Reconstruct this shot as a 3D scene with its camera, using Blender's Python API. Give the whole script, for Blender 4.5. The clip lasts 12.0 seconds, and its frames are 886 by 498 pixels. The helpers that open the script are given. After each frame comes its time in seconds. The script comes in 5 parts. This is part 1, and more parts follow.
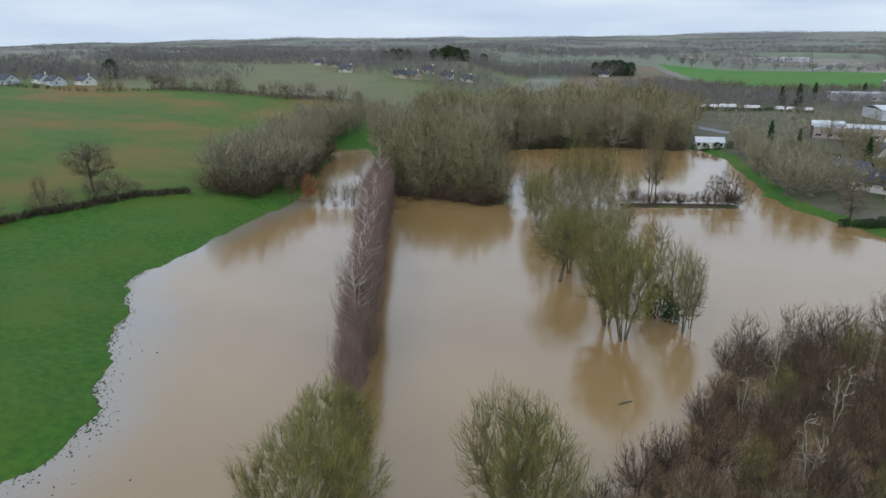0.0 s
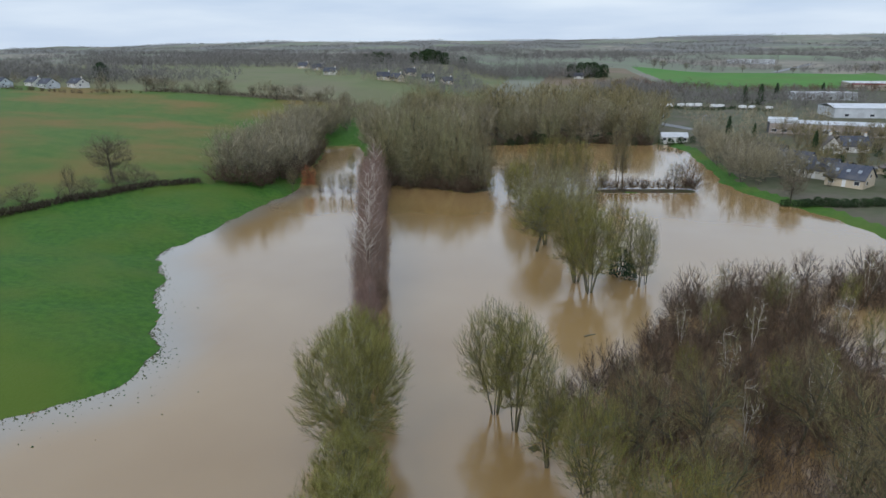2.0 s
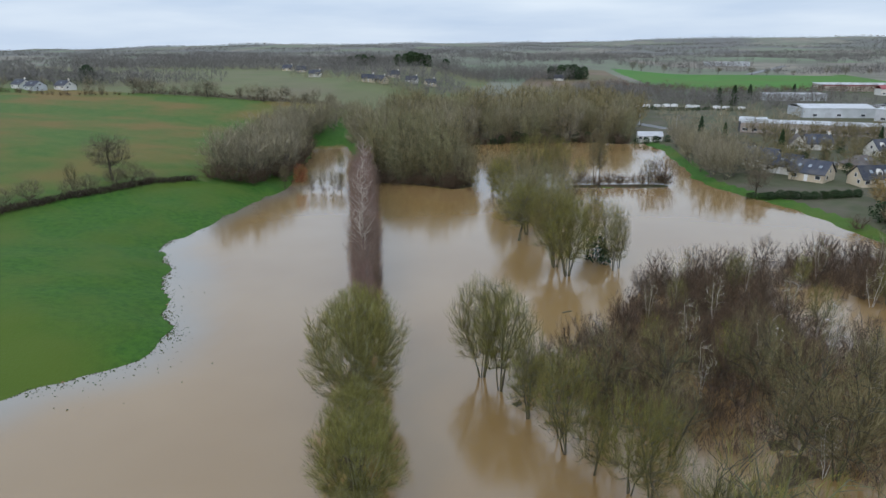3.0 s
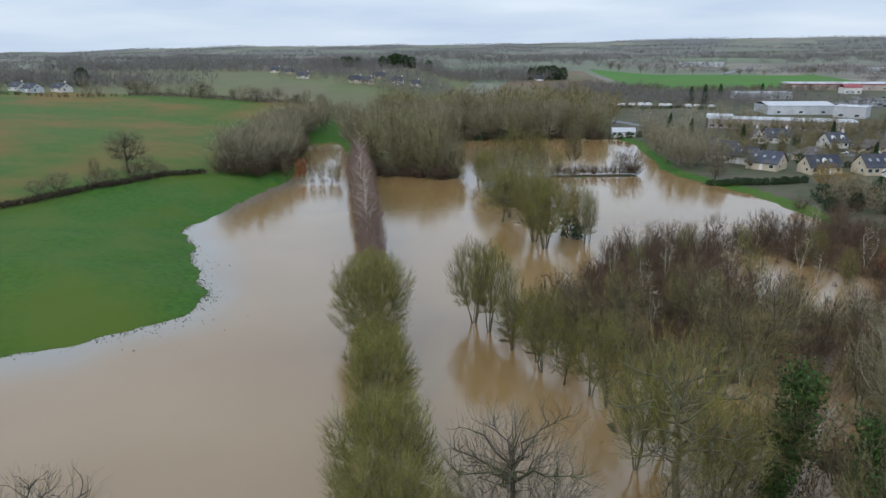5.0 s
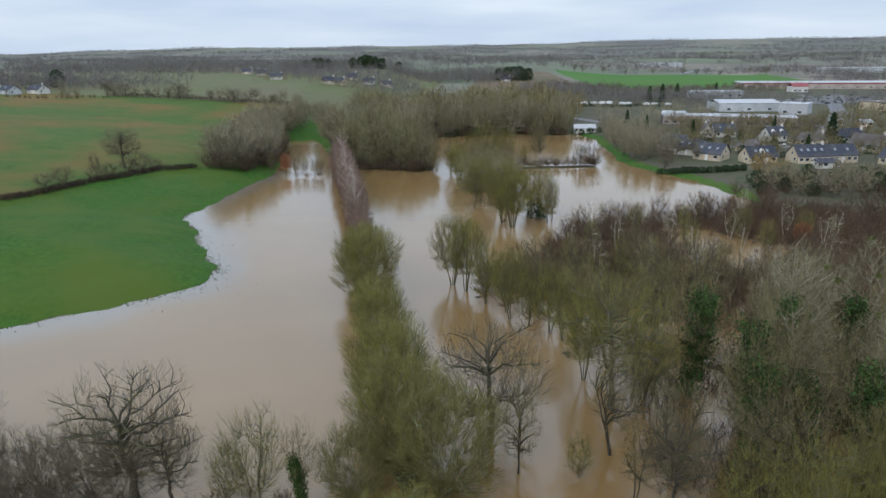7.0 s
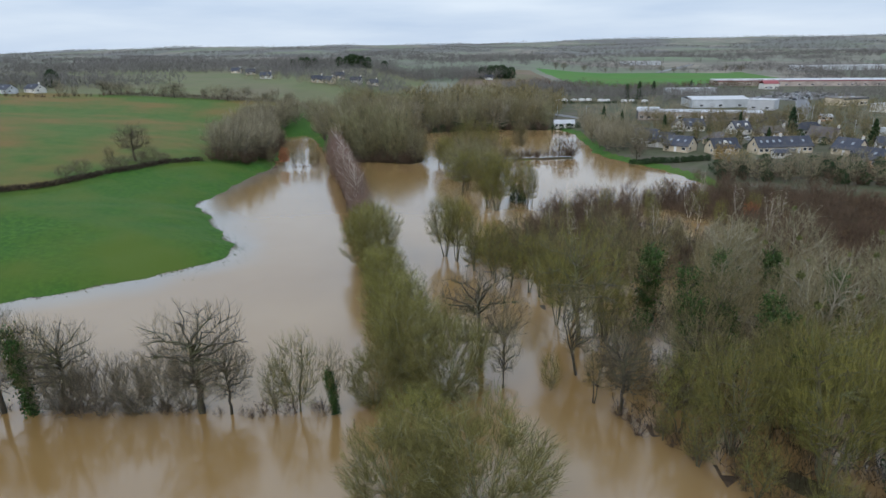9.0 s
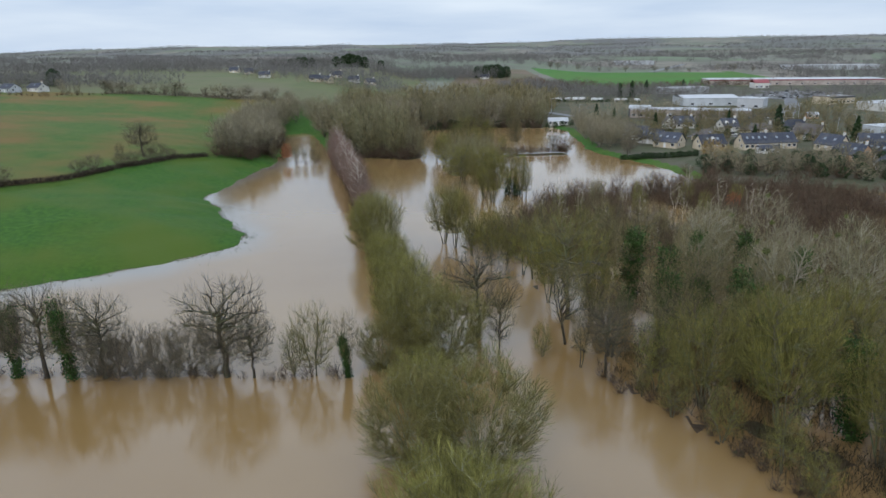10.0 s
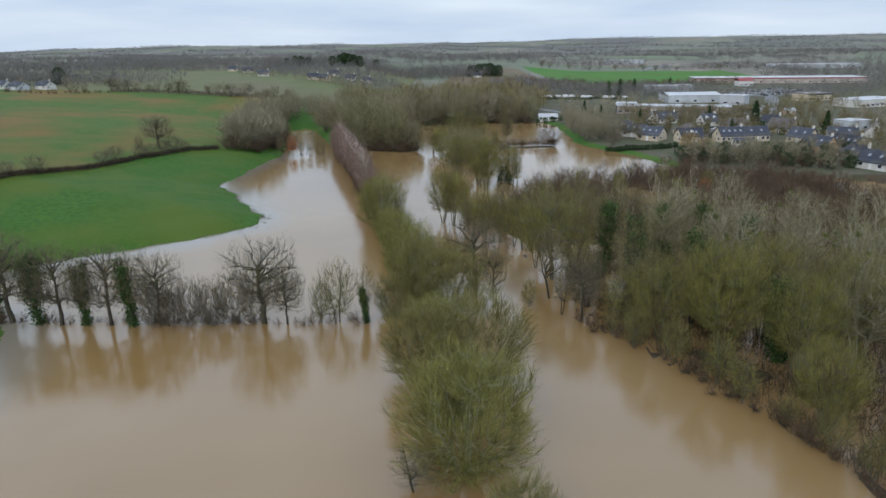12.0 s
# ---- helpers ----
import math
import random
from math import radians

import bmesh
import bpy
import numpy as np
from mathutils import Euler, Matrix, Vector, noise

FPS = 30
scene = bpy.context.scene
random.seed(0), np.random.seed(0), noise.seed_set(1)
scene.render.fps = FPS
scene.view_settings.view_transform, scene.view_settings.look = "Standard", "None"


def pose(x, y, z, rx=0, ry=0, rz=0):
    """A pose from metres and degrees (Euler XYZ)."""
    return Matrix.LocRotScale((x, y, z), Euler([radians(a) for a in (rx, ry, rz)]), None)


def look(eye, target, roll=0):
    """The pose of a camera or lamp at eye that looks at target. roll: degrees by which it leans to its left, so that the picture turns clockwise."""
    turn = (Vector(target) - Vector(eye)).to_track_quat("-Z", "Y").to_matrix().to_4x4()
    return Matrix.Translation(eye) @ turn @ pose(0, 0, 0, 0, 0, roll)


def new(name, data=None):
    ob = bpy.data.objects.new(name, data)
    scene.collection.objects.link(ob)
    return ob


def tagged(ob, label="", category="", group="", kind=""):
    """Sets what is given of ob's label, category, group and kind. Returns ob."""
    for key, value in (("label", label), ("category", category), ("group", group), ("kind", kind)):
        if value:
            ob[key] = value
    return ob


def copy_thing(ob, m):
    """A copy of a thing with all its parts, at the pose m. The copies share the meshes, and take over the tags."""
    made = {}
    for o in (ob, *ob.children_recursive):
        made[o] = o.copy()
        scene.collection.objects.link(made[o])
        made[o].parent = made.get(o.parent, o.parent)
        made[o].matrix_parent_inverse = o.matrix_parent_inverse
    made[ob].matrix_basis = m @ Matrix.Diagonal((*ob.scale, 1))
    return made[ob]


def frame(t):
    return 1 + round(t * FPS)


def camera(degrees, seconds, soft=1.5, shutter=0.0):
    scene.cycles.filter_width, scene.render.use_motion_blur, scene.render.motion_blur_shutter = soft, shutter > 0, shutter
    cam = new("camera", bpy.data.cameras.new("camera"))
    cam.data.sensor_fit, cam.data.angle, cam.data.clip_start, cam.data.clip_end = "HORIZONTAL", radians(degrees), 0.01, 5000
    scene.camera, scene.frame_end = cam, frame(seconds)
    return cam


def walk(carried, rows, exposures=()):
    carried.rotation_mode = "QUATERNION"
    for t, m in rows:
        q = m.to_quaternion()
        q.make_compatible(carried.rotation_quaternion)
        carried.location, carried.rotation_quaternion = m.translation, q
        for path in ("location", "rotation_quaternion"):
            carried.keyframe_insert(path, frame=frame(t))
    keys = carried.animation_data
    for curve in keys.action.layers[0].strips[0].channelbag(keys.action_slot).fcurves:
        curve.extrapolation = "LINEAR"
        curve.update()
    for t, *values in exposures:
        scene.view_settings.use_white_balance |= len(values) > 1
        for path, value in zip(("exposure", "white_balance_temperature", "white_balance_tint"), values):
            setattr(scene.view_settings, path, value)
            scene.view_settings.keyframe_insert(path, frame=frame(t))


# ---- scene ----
cam = camera(70.0, 12.0)

PATH = [
    (0, (-1.678, 14.806, 40.251), (-2.112, 16.659, 39.636), -0.4),
    (0.5, (-1.288, 10.419, 40.15), (-1.711, 12.275, 39.538), -0.4),
    (1, (-0.887, 5.727, 40.144), (-1.299, 7.587, 39.533), -0.4),
    (1.5, (-0.625, 1.321, 40.168), (-1.021, 3.185, 39.559), -0.4),
    (2, (-0.264, -3.284, 40.078), (-0.636, -1.415, 39.472), -0.5),
    (2.5, (0.115, -7.753, 40.189), (-0.231, -5.878, 39.586), -0.5),
    (3, (0.454, -12.409, 40.195), (0.133, -10.528, 39.595), -0.5),
    (5, (1.226, -30.471, 40.473), (0.956, -28.581, 39.877), -0.7),
    (5.5, (1.238, -34.85, 40.661), (0.984, -32.957, 40.066), -0.8),
    (6, (1.218, -39.511, 40.702), (0.993, -37.615, 40.108), -0.8),
    (6.5, (1.333, -43.881, 40.805), (1.135, -41.982, 40.21), -0.8),
    (7, (1.408, -48.465, 40.75), (1.231, -46.563, 40.156), -0.8),
    (9, (1.118, -65.834, 41.231), (0.989, -63.93, 40.633), -0.9),
    (9.5, (0.956, -70.181, 41.208), (0.834, -68.277, 40.61), -0.9),
    (10, (0.828, -74.585, 41.12), (0.713, -72.68, 40.521), -0.9),
    (10.5, (0.686, -78.838, 41.115), (0.58, -76.933, 40.516), -0.9),
    (11, (0.52, -83.238, 41.018), (0.422, -81.332, 40.418), -0.9),
    (11.5, (0.352, -87.337, 41.024), (0.258, -85.432, 40.424), -0.9),
    (12, (0.201, -91.627, 40.953), (0.108, -89.722, 40.352), -0.9),
]
walk(cam, [(t, look(e, g, r)) for t, e, g, r in PATH])

# ---- body ----
rng = np.random.default_rng(7)

# ---------------------------------------------------------------- world and sun
SUN_EL, SUN_AZ = radians(38), radians(205)
world = bpy.data.worlds.new("overcast_sky")
scene.world = world
world.use_nodes = True
wt = world.node_tree
wt.nodes.clear()
w_out = wt.nodes.new("ShaderNodeOutputWorld")
w_bg = wt.nodes.new("ShaderNodeBackground")
w_sky = wt.nodes.new("ShaderNodeTexSky")
w_sky.sky_type = "NISHITA"
w_sky.sun_disc = False
w_sky.sun_elevation, w_sky.sun_rotation = SUN_EL, SUN_AZ
w_sky.dust_density = 3.0
w_coord = wt.nodes.new("ShaderNodeTexCoord")
w_map = wt.nodes.new("ShaderNodeMapping")
w_map.inputs["Scale"].default_value = (2.0, 2.0, 14.0)
w_noise = wt.nodes.new("ShaderNodeTexNoise")
w_noise.inputs["Scale"].default_value = 1.6
w_noise.inputs["Detail"].default_value = 5.0
w_ramp = wt.nodes.new("ShaderNodeValToRGB")
w_ramp.color_ramp.elements[0].position, w_ramp.color_ramp.elements[1].position = 0.3, 0.72
w_ramp.color_ramp.elements[0].color = (5.6, 7.0, 9.1, 1)
w_ramp.color_ramp.elements[1].color = (7.95, 9.1, 10.5, 1)
w_mix = wt.nodes.new("ShaderNodeMixRGB")
w_mix.inputs["Fac"].default_value = 0.88
w_bg.inputs["Strength"].default_value = 0.1
wt.links.new(w_coord.outputs["Generated"], w_map.inputs["Vector"])
wt.links.new(w_map.outputs["Vector"], w_noise.inputs["Vector"])
wt.links.new(w_noise.outputs["Fac"], w_ramp.inputs["Fac"])
wt.links.new(w_sky.outputs["Color"], w_mix.inputs["Color1"])
w_sep = wt.nodes.new("ShaderNodeSeparateXYZ")
w_lift = wt.nodes.new("ShaderNodeMapRange")
w_lift.inputs["From Min"].default_value, w_lift.inputs["From Max"].default_value = 0.06, 0.4
w_lift.inputs["To Min"].default_value, w_lift.inputs["To Max"].default_value = 1.0, 1.45
w_over = wt.nodes.new("ShaderNodeVectorMath")
w_over.operation = "SCALE"
wt.links.new(w_coord.outputs["Generated"], w_sep.inputs["Vector"])
wt.links.new(w_sep.outputs["Z"], w_lift.inputs["Value"])
wt.links.new(w_ramp.outputs["Color"], w_over.inputs["Vector"])
wt.links.new(w_lift.outputs["Result"], w_over.inputs["Scale"])
wt.links.new(w_over.outputs["Vector"], w_mix.inputs["Color2"])
wt.links.new(w_mix.outputs["Color"], w_bg.inputs["Color"])
wt.links.new(w_bg.outputs["Background"], w_out.inputs["Surface"])

sun = new("sun", bpy.data.lights.new("sun", "SUN"))
sun.data.energy, sun.data.angle, sun.data.color = 0.9, radians(20), (1.0, 0.98, 0.95)
sun.matrix_world = look((0, 0, 300), (300 * math.sin(SUN_AZ) * -1, 300 * math.cos(SUN_AZ) * -1, 300 - 300 * math.tan(SUN_EL)))


# ---------------------------------------------------------------- materials
def nodes_of(name):
    m = bpy.data.materials.new(name)
    m.use_nodes = True
    t = m.node_tree
    return m, t, t.nodes["Principled BSDF"]


def mixed(t, fac, c1, c2, blend="MIX"):
    n = t.nodes.new("ShaderNodeMixRGB")
    n.blend_type = blend
    for socket, v in (("Fac", fac), ("Color1", c1), ("Color2", c2)):
        if hasattr(v, "links") or isinstance(v, bpy.types.NodeSocket):
            t.links.new(v, n.inputs[socket])
        else:
            n.inputs[socket].default_value = v if socket == "Fac" else (*v, 1)
    return n.outputs["Color"]


def noise_fac(t, scale, detail=4.0, lo=0.35, hi=0.65, stretch=(1, 1, 1), rough=0.55):
    co = t.nodes.new("ShaderNodeTexCoord")
    mp = t.nodes.new("ShaderNodeMapping")
    mp.inputs["Scale"].default_value = stretch
    n = t.nodes.new("ShaderNodeTexNoise")
    n.inputs["Scale"].default_value, n.inputs["Detail"].default_value, n.inputs["Roughness"].default_value = scale, detail, rough
    r = t.nodes.new("ShaderNodeMapRange")
    r.inputs["From Min"].default_value, r.inputs["From Max"].default_value = lo, hi
    t.links.new(co.outputs["Object"], mp.inputs["Vector"])
    t.links.new(mp.outputs["Vector"], n.inputs["Vector"])
    t.links.new(n.outputs["Fac"], r.inputs["Value"])
    return r.outputs["Result"]


def bump_to(t, bsdf, fac, strength, distance):
    b = t.nodes.new("ShaderNodeBump")
    b.inputs["Strength"].default_value, b.inputs["Distance"].default_value = strength, distance
    t.links.new(fac, b.inputs["Height"])
    t.links.new(b.outputs["Normal"], bsdf.inputs["Normal"])


def surface(name, c1, c2, scale, c3=None, scale3=0.1, rough=0.85, metal=0.0, bump=0.0, bump_scale=None, spec=0.3, by_object=0.0, stretch=(1, 1, 1)):
    m, t, b = nodes_of(name)
    col = mixed(t, noise_fac(t, scale, stretch=stretch), c1, c2)
    if c3:
        col = mixed(t, noise_fac(t, scale3, 3.0, 0.45, 0.65), col, c3)
    if by_object:
        info = t.nodes.new("ShaderNodeObjectInfo")
        r = t.nodes.new("ShaderNodeMapRange")
        r.inputs["To Min"].default_value, r.inputs["To Max"].default_value = 1 - by_object, 1 + by_object
        t.links.new(info.outputs["Random"], r.inputs["Value"])
        hsv = t.nodes.new("ShaderNodeHueSaturation")
        t.links.new(col, hsv.inputs["Color"])
        t.links.new(r.outputs["Result"], hsv.inputs["Value"])
        col = hsv.outputs["Color"]
    t.links.new(col, b.inputs["Base Color"])
    b.inputs["Roughness"].default_value, b.inputs["Metallic"].default_value = rough, metal
    b.inputs["Specular IOR Level"].default_value = spec
    if bump:
        bump_to(t, b, noise_fac(t, bump_scale or scale * 2, 4.0, 0.2, 0.8), 0.6, bump)
    return m


MEADOW = surface("wet_meadow", (0.022, 0.078, 0.0058), (0.046, 0.115, 0.0088), 0.9, (0.066, 0.105, 0.0107), 0.035, bump=0.12, bump_scale=2.5, rough=0.9)
CROP = surface("winter_crop", (0.045, 0.097, 0.0115), (0.069, 0.111, 0.0155), 0.25, (0.148, 0.099, 0.025), 0.022, bump=0.1, bump_scale=2.0, rough=0.9)
PASTURE = surface("pasture", (0.105, 0.122, 0.05), (0.13, 0.14, 0.062), 0.05, (0.14, 0.125, 0.075), 0.01, rough=0.95)
BRIGHT = surface("young_wheat", (0.0468, 0.1482, 0.0195), (0.0624, 0.1638, 0.0234), 0.05, (0.0702, 0.1326, 0.0234), 0.012, rough=0.95)
PLOUGH = surface("ploughed_soil", (0.1275, 0.0892, 0.0595), (0.1700, 0.1232, 0.0850), 0.06, (0.1105, 0.1020, 0.0510), 0.012, rough=0.95)


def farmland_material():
    m, t, b = nodes_of("hazed_far_farmland")
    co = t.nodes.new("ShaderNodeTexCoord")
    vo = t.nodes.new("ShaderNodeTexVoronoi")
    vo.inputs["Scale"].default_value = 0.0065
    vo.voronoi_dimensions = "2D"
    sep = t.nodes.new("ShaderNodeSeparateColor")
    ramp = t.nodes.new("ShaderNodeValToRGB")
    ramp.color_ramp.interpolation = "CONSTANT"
    # field tones paled and greyed: distance haze is put into the colour
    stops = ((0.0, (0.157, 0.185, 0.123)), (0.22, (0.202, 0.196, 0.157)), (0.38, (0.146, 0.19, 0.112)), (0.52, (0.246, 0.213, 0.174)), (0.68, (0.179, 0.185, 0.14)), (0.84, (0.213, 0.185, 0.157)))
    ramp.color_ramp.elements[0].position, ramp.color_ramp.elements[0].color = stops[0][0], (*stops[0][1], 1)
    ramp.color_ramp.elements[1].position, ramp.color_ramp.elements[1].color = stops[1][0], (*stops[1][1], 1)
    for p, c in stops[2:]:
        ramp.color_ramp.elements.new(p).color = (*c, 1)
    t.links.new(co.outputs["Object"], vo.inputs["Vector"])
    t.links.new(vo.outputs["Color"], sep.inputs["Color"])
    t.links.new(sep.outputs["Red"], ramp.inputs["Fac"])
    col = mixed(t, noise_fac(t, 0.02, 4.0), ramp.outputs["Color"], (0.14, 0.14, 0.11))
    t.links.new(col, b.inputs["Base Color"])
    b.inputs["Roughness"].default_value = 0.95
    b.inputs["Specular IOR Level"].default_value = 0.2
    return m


FARLAND = farmland_material()
FOREST = surface("woodland_floor", (0.0467, 0.0323, 0.0204), (0.0850, 0.0553, 0.0298), 0.6, (0.0510, 0.0553, 0.0213), 0.12, bump=0.2, bump_scale=1.5, rough=0.95)
LAWN = surface("garden_lawn", (0.062, 0.07, 0.034), (0.085, 0.084, 0.047), 0.3, (0.10, 0.085, 0.062), 0.06, rough=0.95)
# ridge floor greyed and lightened, with the air's haze in its base colour
RIDGE = surface("hazed_ridge_floor", (0.12, 0.117, 0.11), (0.145, 0.14, 0.13), 0.02, (0.13, 0.14, 0.11), 0.004, rough=0.95)
BED = surface("river_mud", (0.16, 0.10, 0.05), (0.2, 0.13, 0.07), 0.4, rough=0.9)


def water_material():
    m, t, b = nodes_of("muddy_water")
    col = mixed(t, noise_fac(t, 0.03, 3.0, 0.3, 0.7), (0.222, 0.132, 0.048), (0.253, 0.163, 0.073))
    # clearer shallows, with the sky's reflection painted in as grey-blue
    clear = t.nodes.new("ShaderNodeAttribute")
    clear.attribute_name = "shallow_sky_tint"
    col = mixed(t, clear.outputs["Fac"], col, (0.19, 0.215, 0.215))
    t.links.new(col, b.inputs["Base Color"])
    b.inputs["Roughness"].default_value = 0.1
    b.inputs["IOR"].default_value = 1.76
    b.inputs["Specular IOR Level"].default_value = 0.5
    bump_to(t, b, noise_fac(t, 0.9, 3.0, 0.1, 0.9), 0.10, 0.05)
    return m


WATER = water_material()


def twig_material(name, dark, light, other, vary=0.5):
    """Twigs or leaves: patches across the crown, a tint of its own for each tree, and each twig lighter or darker."""
    m, t, b = nodes_of(name)
    info = t.nodes.new("ShaderNodeObjectInfo")
    geo = t.nodes.new("ShaderNodeNewGeometry")
    col = mixed(t, noise_fac(t, 0.45, 3.0, 0.4, 0.6), dark, light)
    r = t.nodes.new("ShaderNodeMapRange")
    r.inputs["To Max"].default_value = 0.9
    t.links.new(info.outputs["Random"], r.inputs["Value"])
    col = mixed(t, r.outputs["Result"], col, other)
    v = t.nodes.new("ShaderNodeMapRange")
    v.inputs["To Min"].default_value, v.inputs["To Max"].default_value = 1 - vary, 1 + vary
    t.links.new(geo.outputs["Random Per Island"], v.inputs["Value"])
    hsv = t.nodes.new("ShaderNodeHueSaturation")
    t.links.new(col, hsv.inputs["Color"])
    t.links.new(v.outputs["Result"], hsv.inputs["Value"])
    t.links.new(hsv.outputs["Color"], b.inputs["Base Color"])
    b.inputs["Roughness"].default_value = 0.85
    b.inputs["Specular IOR Level"].default_value = 0.15
    return m


TWIG = {
    "willow": twig_material("mossy_willow_twigs", (0.123, 0.116, 0.0322), (0.268, 0.258, 0.0752), (0.177, 0.156, 0.059)),
    "oak": twig_material("oak_twigs", (0.106, 0.0825, 0.06), (0.2, 0.163, 0.119), (0.15, 0.131, 0.0813)),
    "birch": twig_material("birch_twigs", (0.163, 0.103, 0.0875), (0.275, 0.181, 0.156), (0.206, 0.15, 0.112)),
    "scrub": twig_material("scrub_twigs", (0.0696, 0.0444, 0.03), (0.15, 0.0996, 0.0672), (0.118, 0.082, 0.056)),
    "alder": twig_material("alder_twigs", (0.131, 0.107, 0.05), (0.25, 0.213, 0.1), (0.188, 0.156, 0.0875)),
    "olive": twig_material("mossy_alder_twigs", (0.11, 0.105, 0.0283), (0.242, 0.225, 0.0609), (0.157, 0.138, 0.0504)),
    "ash": twig_material("pale_ash_twigs", (0.187, 0.16, 0.0935), (0.341, 0.303, 0.193), (0.22, 0.204, 0.0935)),
    # bramble colour darkened to stand in for shade among the trunks
    "shade": twig_material("shade_bramble_stems", (0.04, 0.032, 0.017), (0.07, 0.058, 0.03), (0.06, 0.046, 0.028)),
    "hedge": twig_material("dense_hedge_twigs", (0.05, 0.034, 0.026), (0.085, 0.06, 0.045), (0.06, 0.05, 0.034)),
    "grove": twig_material("grey_olive_willow_twigs", (0.15, 0.14, 0.07), (0.28, 0.262, 0.135), (0.21, 0.185, 0.115)),
    "gold": twig_material("golden_willow_twigs", (0.27, 0.17, 0.05), (0.36, 0.24, 0.08), (0.3, 0.2, 0.07)),
    "red": twig_material("rusty_leaves", (0.24, 0.085, 0.04), (0.36, 0.13, 0.06), (0.28, 0.12, 0.06)),
    "copse": twig_material("copse_twigs", (0.19, 0.166, 0.101), (0.314, 0.274, 0.174), (0.246, 0.218, 0.157)),
    # lighter and greyer than nearer twigs: haze painted into the far woods
    "far": twig_material("hazed_far_twigs", (0.133, 0.125, 0.119), (0.197, 0.183, 0.174), (0.168, 0.158, 0.142), 0.2),
}
GREEN = twig_material("evergreen_leaves", (0.022, 0.045, 0.016), (0.045, 0.075, 0.025), (0.035, 0.06, 0.03))
IVY = twig_material("ivy_leaves", (0.025, 0.055, 0.014), (0.05, 0.09, 0.022), (0.04, 0.08, 0.02))
MISTLE = twig_material("mistletoe_leaves", (0.10, 0.115, 0.03), (0.17, 0.18, 0.05), (0.12, 0.13, 0.05))
BARK = surface("mossy_bark", (0.085, 0.075, 0.052), (0.16, 0.14, 0.09), 1.2, (0.14, 0.15, 0.06), 0.4, bump=0.03, bump_scale=6.0)
# mossy willow bark, brightened so its colour carries skylight on the stems
BARK_WILLOW = surface("skylit_mossy_bark", (0.17, 0.165, 0.085), (0.30, 0.29, 0.17), 1.2, (0.13, 0.12, 0.07), 0.5)
BARK_DARK = surface("dark_wet_bark", (0.045, 0.038, 0.03), (0.09, 0.075, 0.055), 1.0, (0.09, 0.095, 0.04), 0.4)
BARK_PALE = surface("pale_bark", (0.25, 0.22, 0.16), (0.37, 0.33, 0.25), 1.2, (0.15, 0.15, 0.08), 0.4)
BARK_BIRCH = surface("birch_bark", (0.3, 0.24, 0.21), (0.2, 0.155, 0.14), 1.5, (0.12, 0.1, 0.09), 2.0)
BARK_WHITE = surface("white_birch_bark", (0.62, 0.56, 0.5), (0.5, 0.43, 0.37), 1.5, (0.4, 0.34, 0.28), 2.0)
BARK_FAR = surface("grey_bark", (0.09, 0.08, 0.065), (0.14, 0.12, 0.10), 0.8)

# ---------------------------------------------------------------- the lie of the land
SHORE = [(-95, -150), (-75, -60), (-64, -35), (-66, -20), (-72, -6), (-90, 6), (-98, 20), (-86, 31), (-75, 38), (-60, 50), (-54, 57), (-54, 66),
         (-59, 72), (-66, 82), (-72, 94), (-81, 104), (-82, 113), (-80.5, 126), (-81.5, 138), (-80, 157), (-79, 167), (-84, 190),
         (-94, 225), (-103, 255), (-91, 262), (-78, 235), (-66, 200), (-57, 183), (-44, 180), (-27, 174), (-22, 178), (-30, 215),
         (-42, 258), (-30, 270), (-12, 277), (13, 281), (34, 277), (38, 286), (46, 262), (46, 240), (47, 215), (46, 199), (50, 185),
         (56, 174), (63, 160), (68, 145), (72, 129), (69, 122), (40, 112), (22, 108), (16, 100), (18, 88), (14, 78), (8, 70), (2, 62),
         (-3.5, 57.5), (1.8, 47.5), (8.5, 41), (12, 33), (12.5, 20), (14.5, 5), (17, 1), (25, -11), (34, -28), (50, -65), (85, -150)]
DYKE = [(-59, 186), (-29.5, 84), (-18.5, 42), (-6, 0), (-2, -22)]
ISLE = [(9, 182), (20, 184), (34, 186)]


def from_line(x, y, line):
    """Distance to an open line of points."""
    best = np.full(np.shape(x), 1e9)
    for (ax, ay), (bx, by) in zip(line[:-1], line[1:]):
        dx, dy = bx - ax, by - ay
        k = np.clip(((x - ax) * dx + (y - ay) * dy) / (dx * dx + dy * dy), 0, 1)
        best = np.minimum(best, np.hypot(x - ax - k * dx, y - ay - k * dy))
    return best


def inside(x, y, ring):
    odd = np.zeros(np.shape(x), bool)
    for (ax, ay), (bx, by) in zip(ring, ring[1:] + ring[:1]):
        if ay != by:
            odd ^= ((ay > y) != (by > y)) & (x < (bx - ax) * (y - ay) / (by - ay) + ax)
    return odd


def smooth(a, b, v):
    k = np.clip((v - a) / (b - a), 0, 1)
    return k * k * (3 - 2 * k)


def ripple(x, y, size, seed=0.0):
    """Smooth uneven field between about -1 and 1."""
    u, v = x / size + seed, y / size - 0.7 * seed
    return (np.sin(u * 1.7 + 1.3 * np.sin(v * 1.1 + seed)) + np.sin(v * 2.1 + 1.1 * np.sin(u * 1.3)) + 0.6 * np.sin(2.9 * u + 3.3 * v + seed)) / 2.6


def wood_floor(x, y):
    """Where the flooded wood east of the canal stands."""
    return inside(x, y, [(-3.5, 57.5), (1.8, 47.5), (8.5, 41), (12, 33), (12.5, 20), (14.5, 5), (17, 1), (25, -11), (34, -28), (50, -65), (85, -150), (190, -150), (190, 60), (118, 112), (72, 125), (40, 112), (22, 108), (16, 100), (18, 88), (14, 78), (8, 70), (2, 62)])


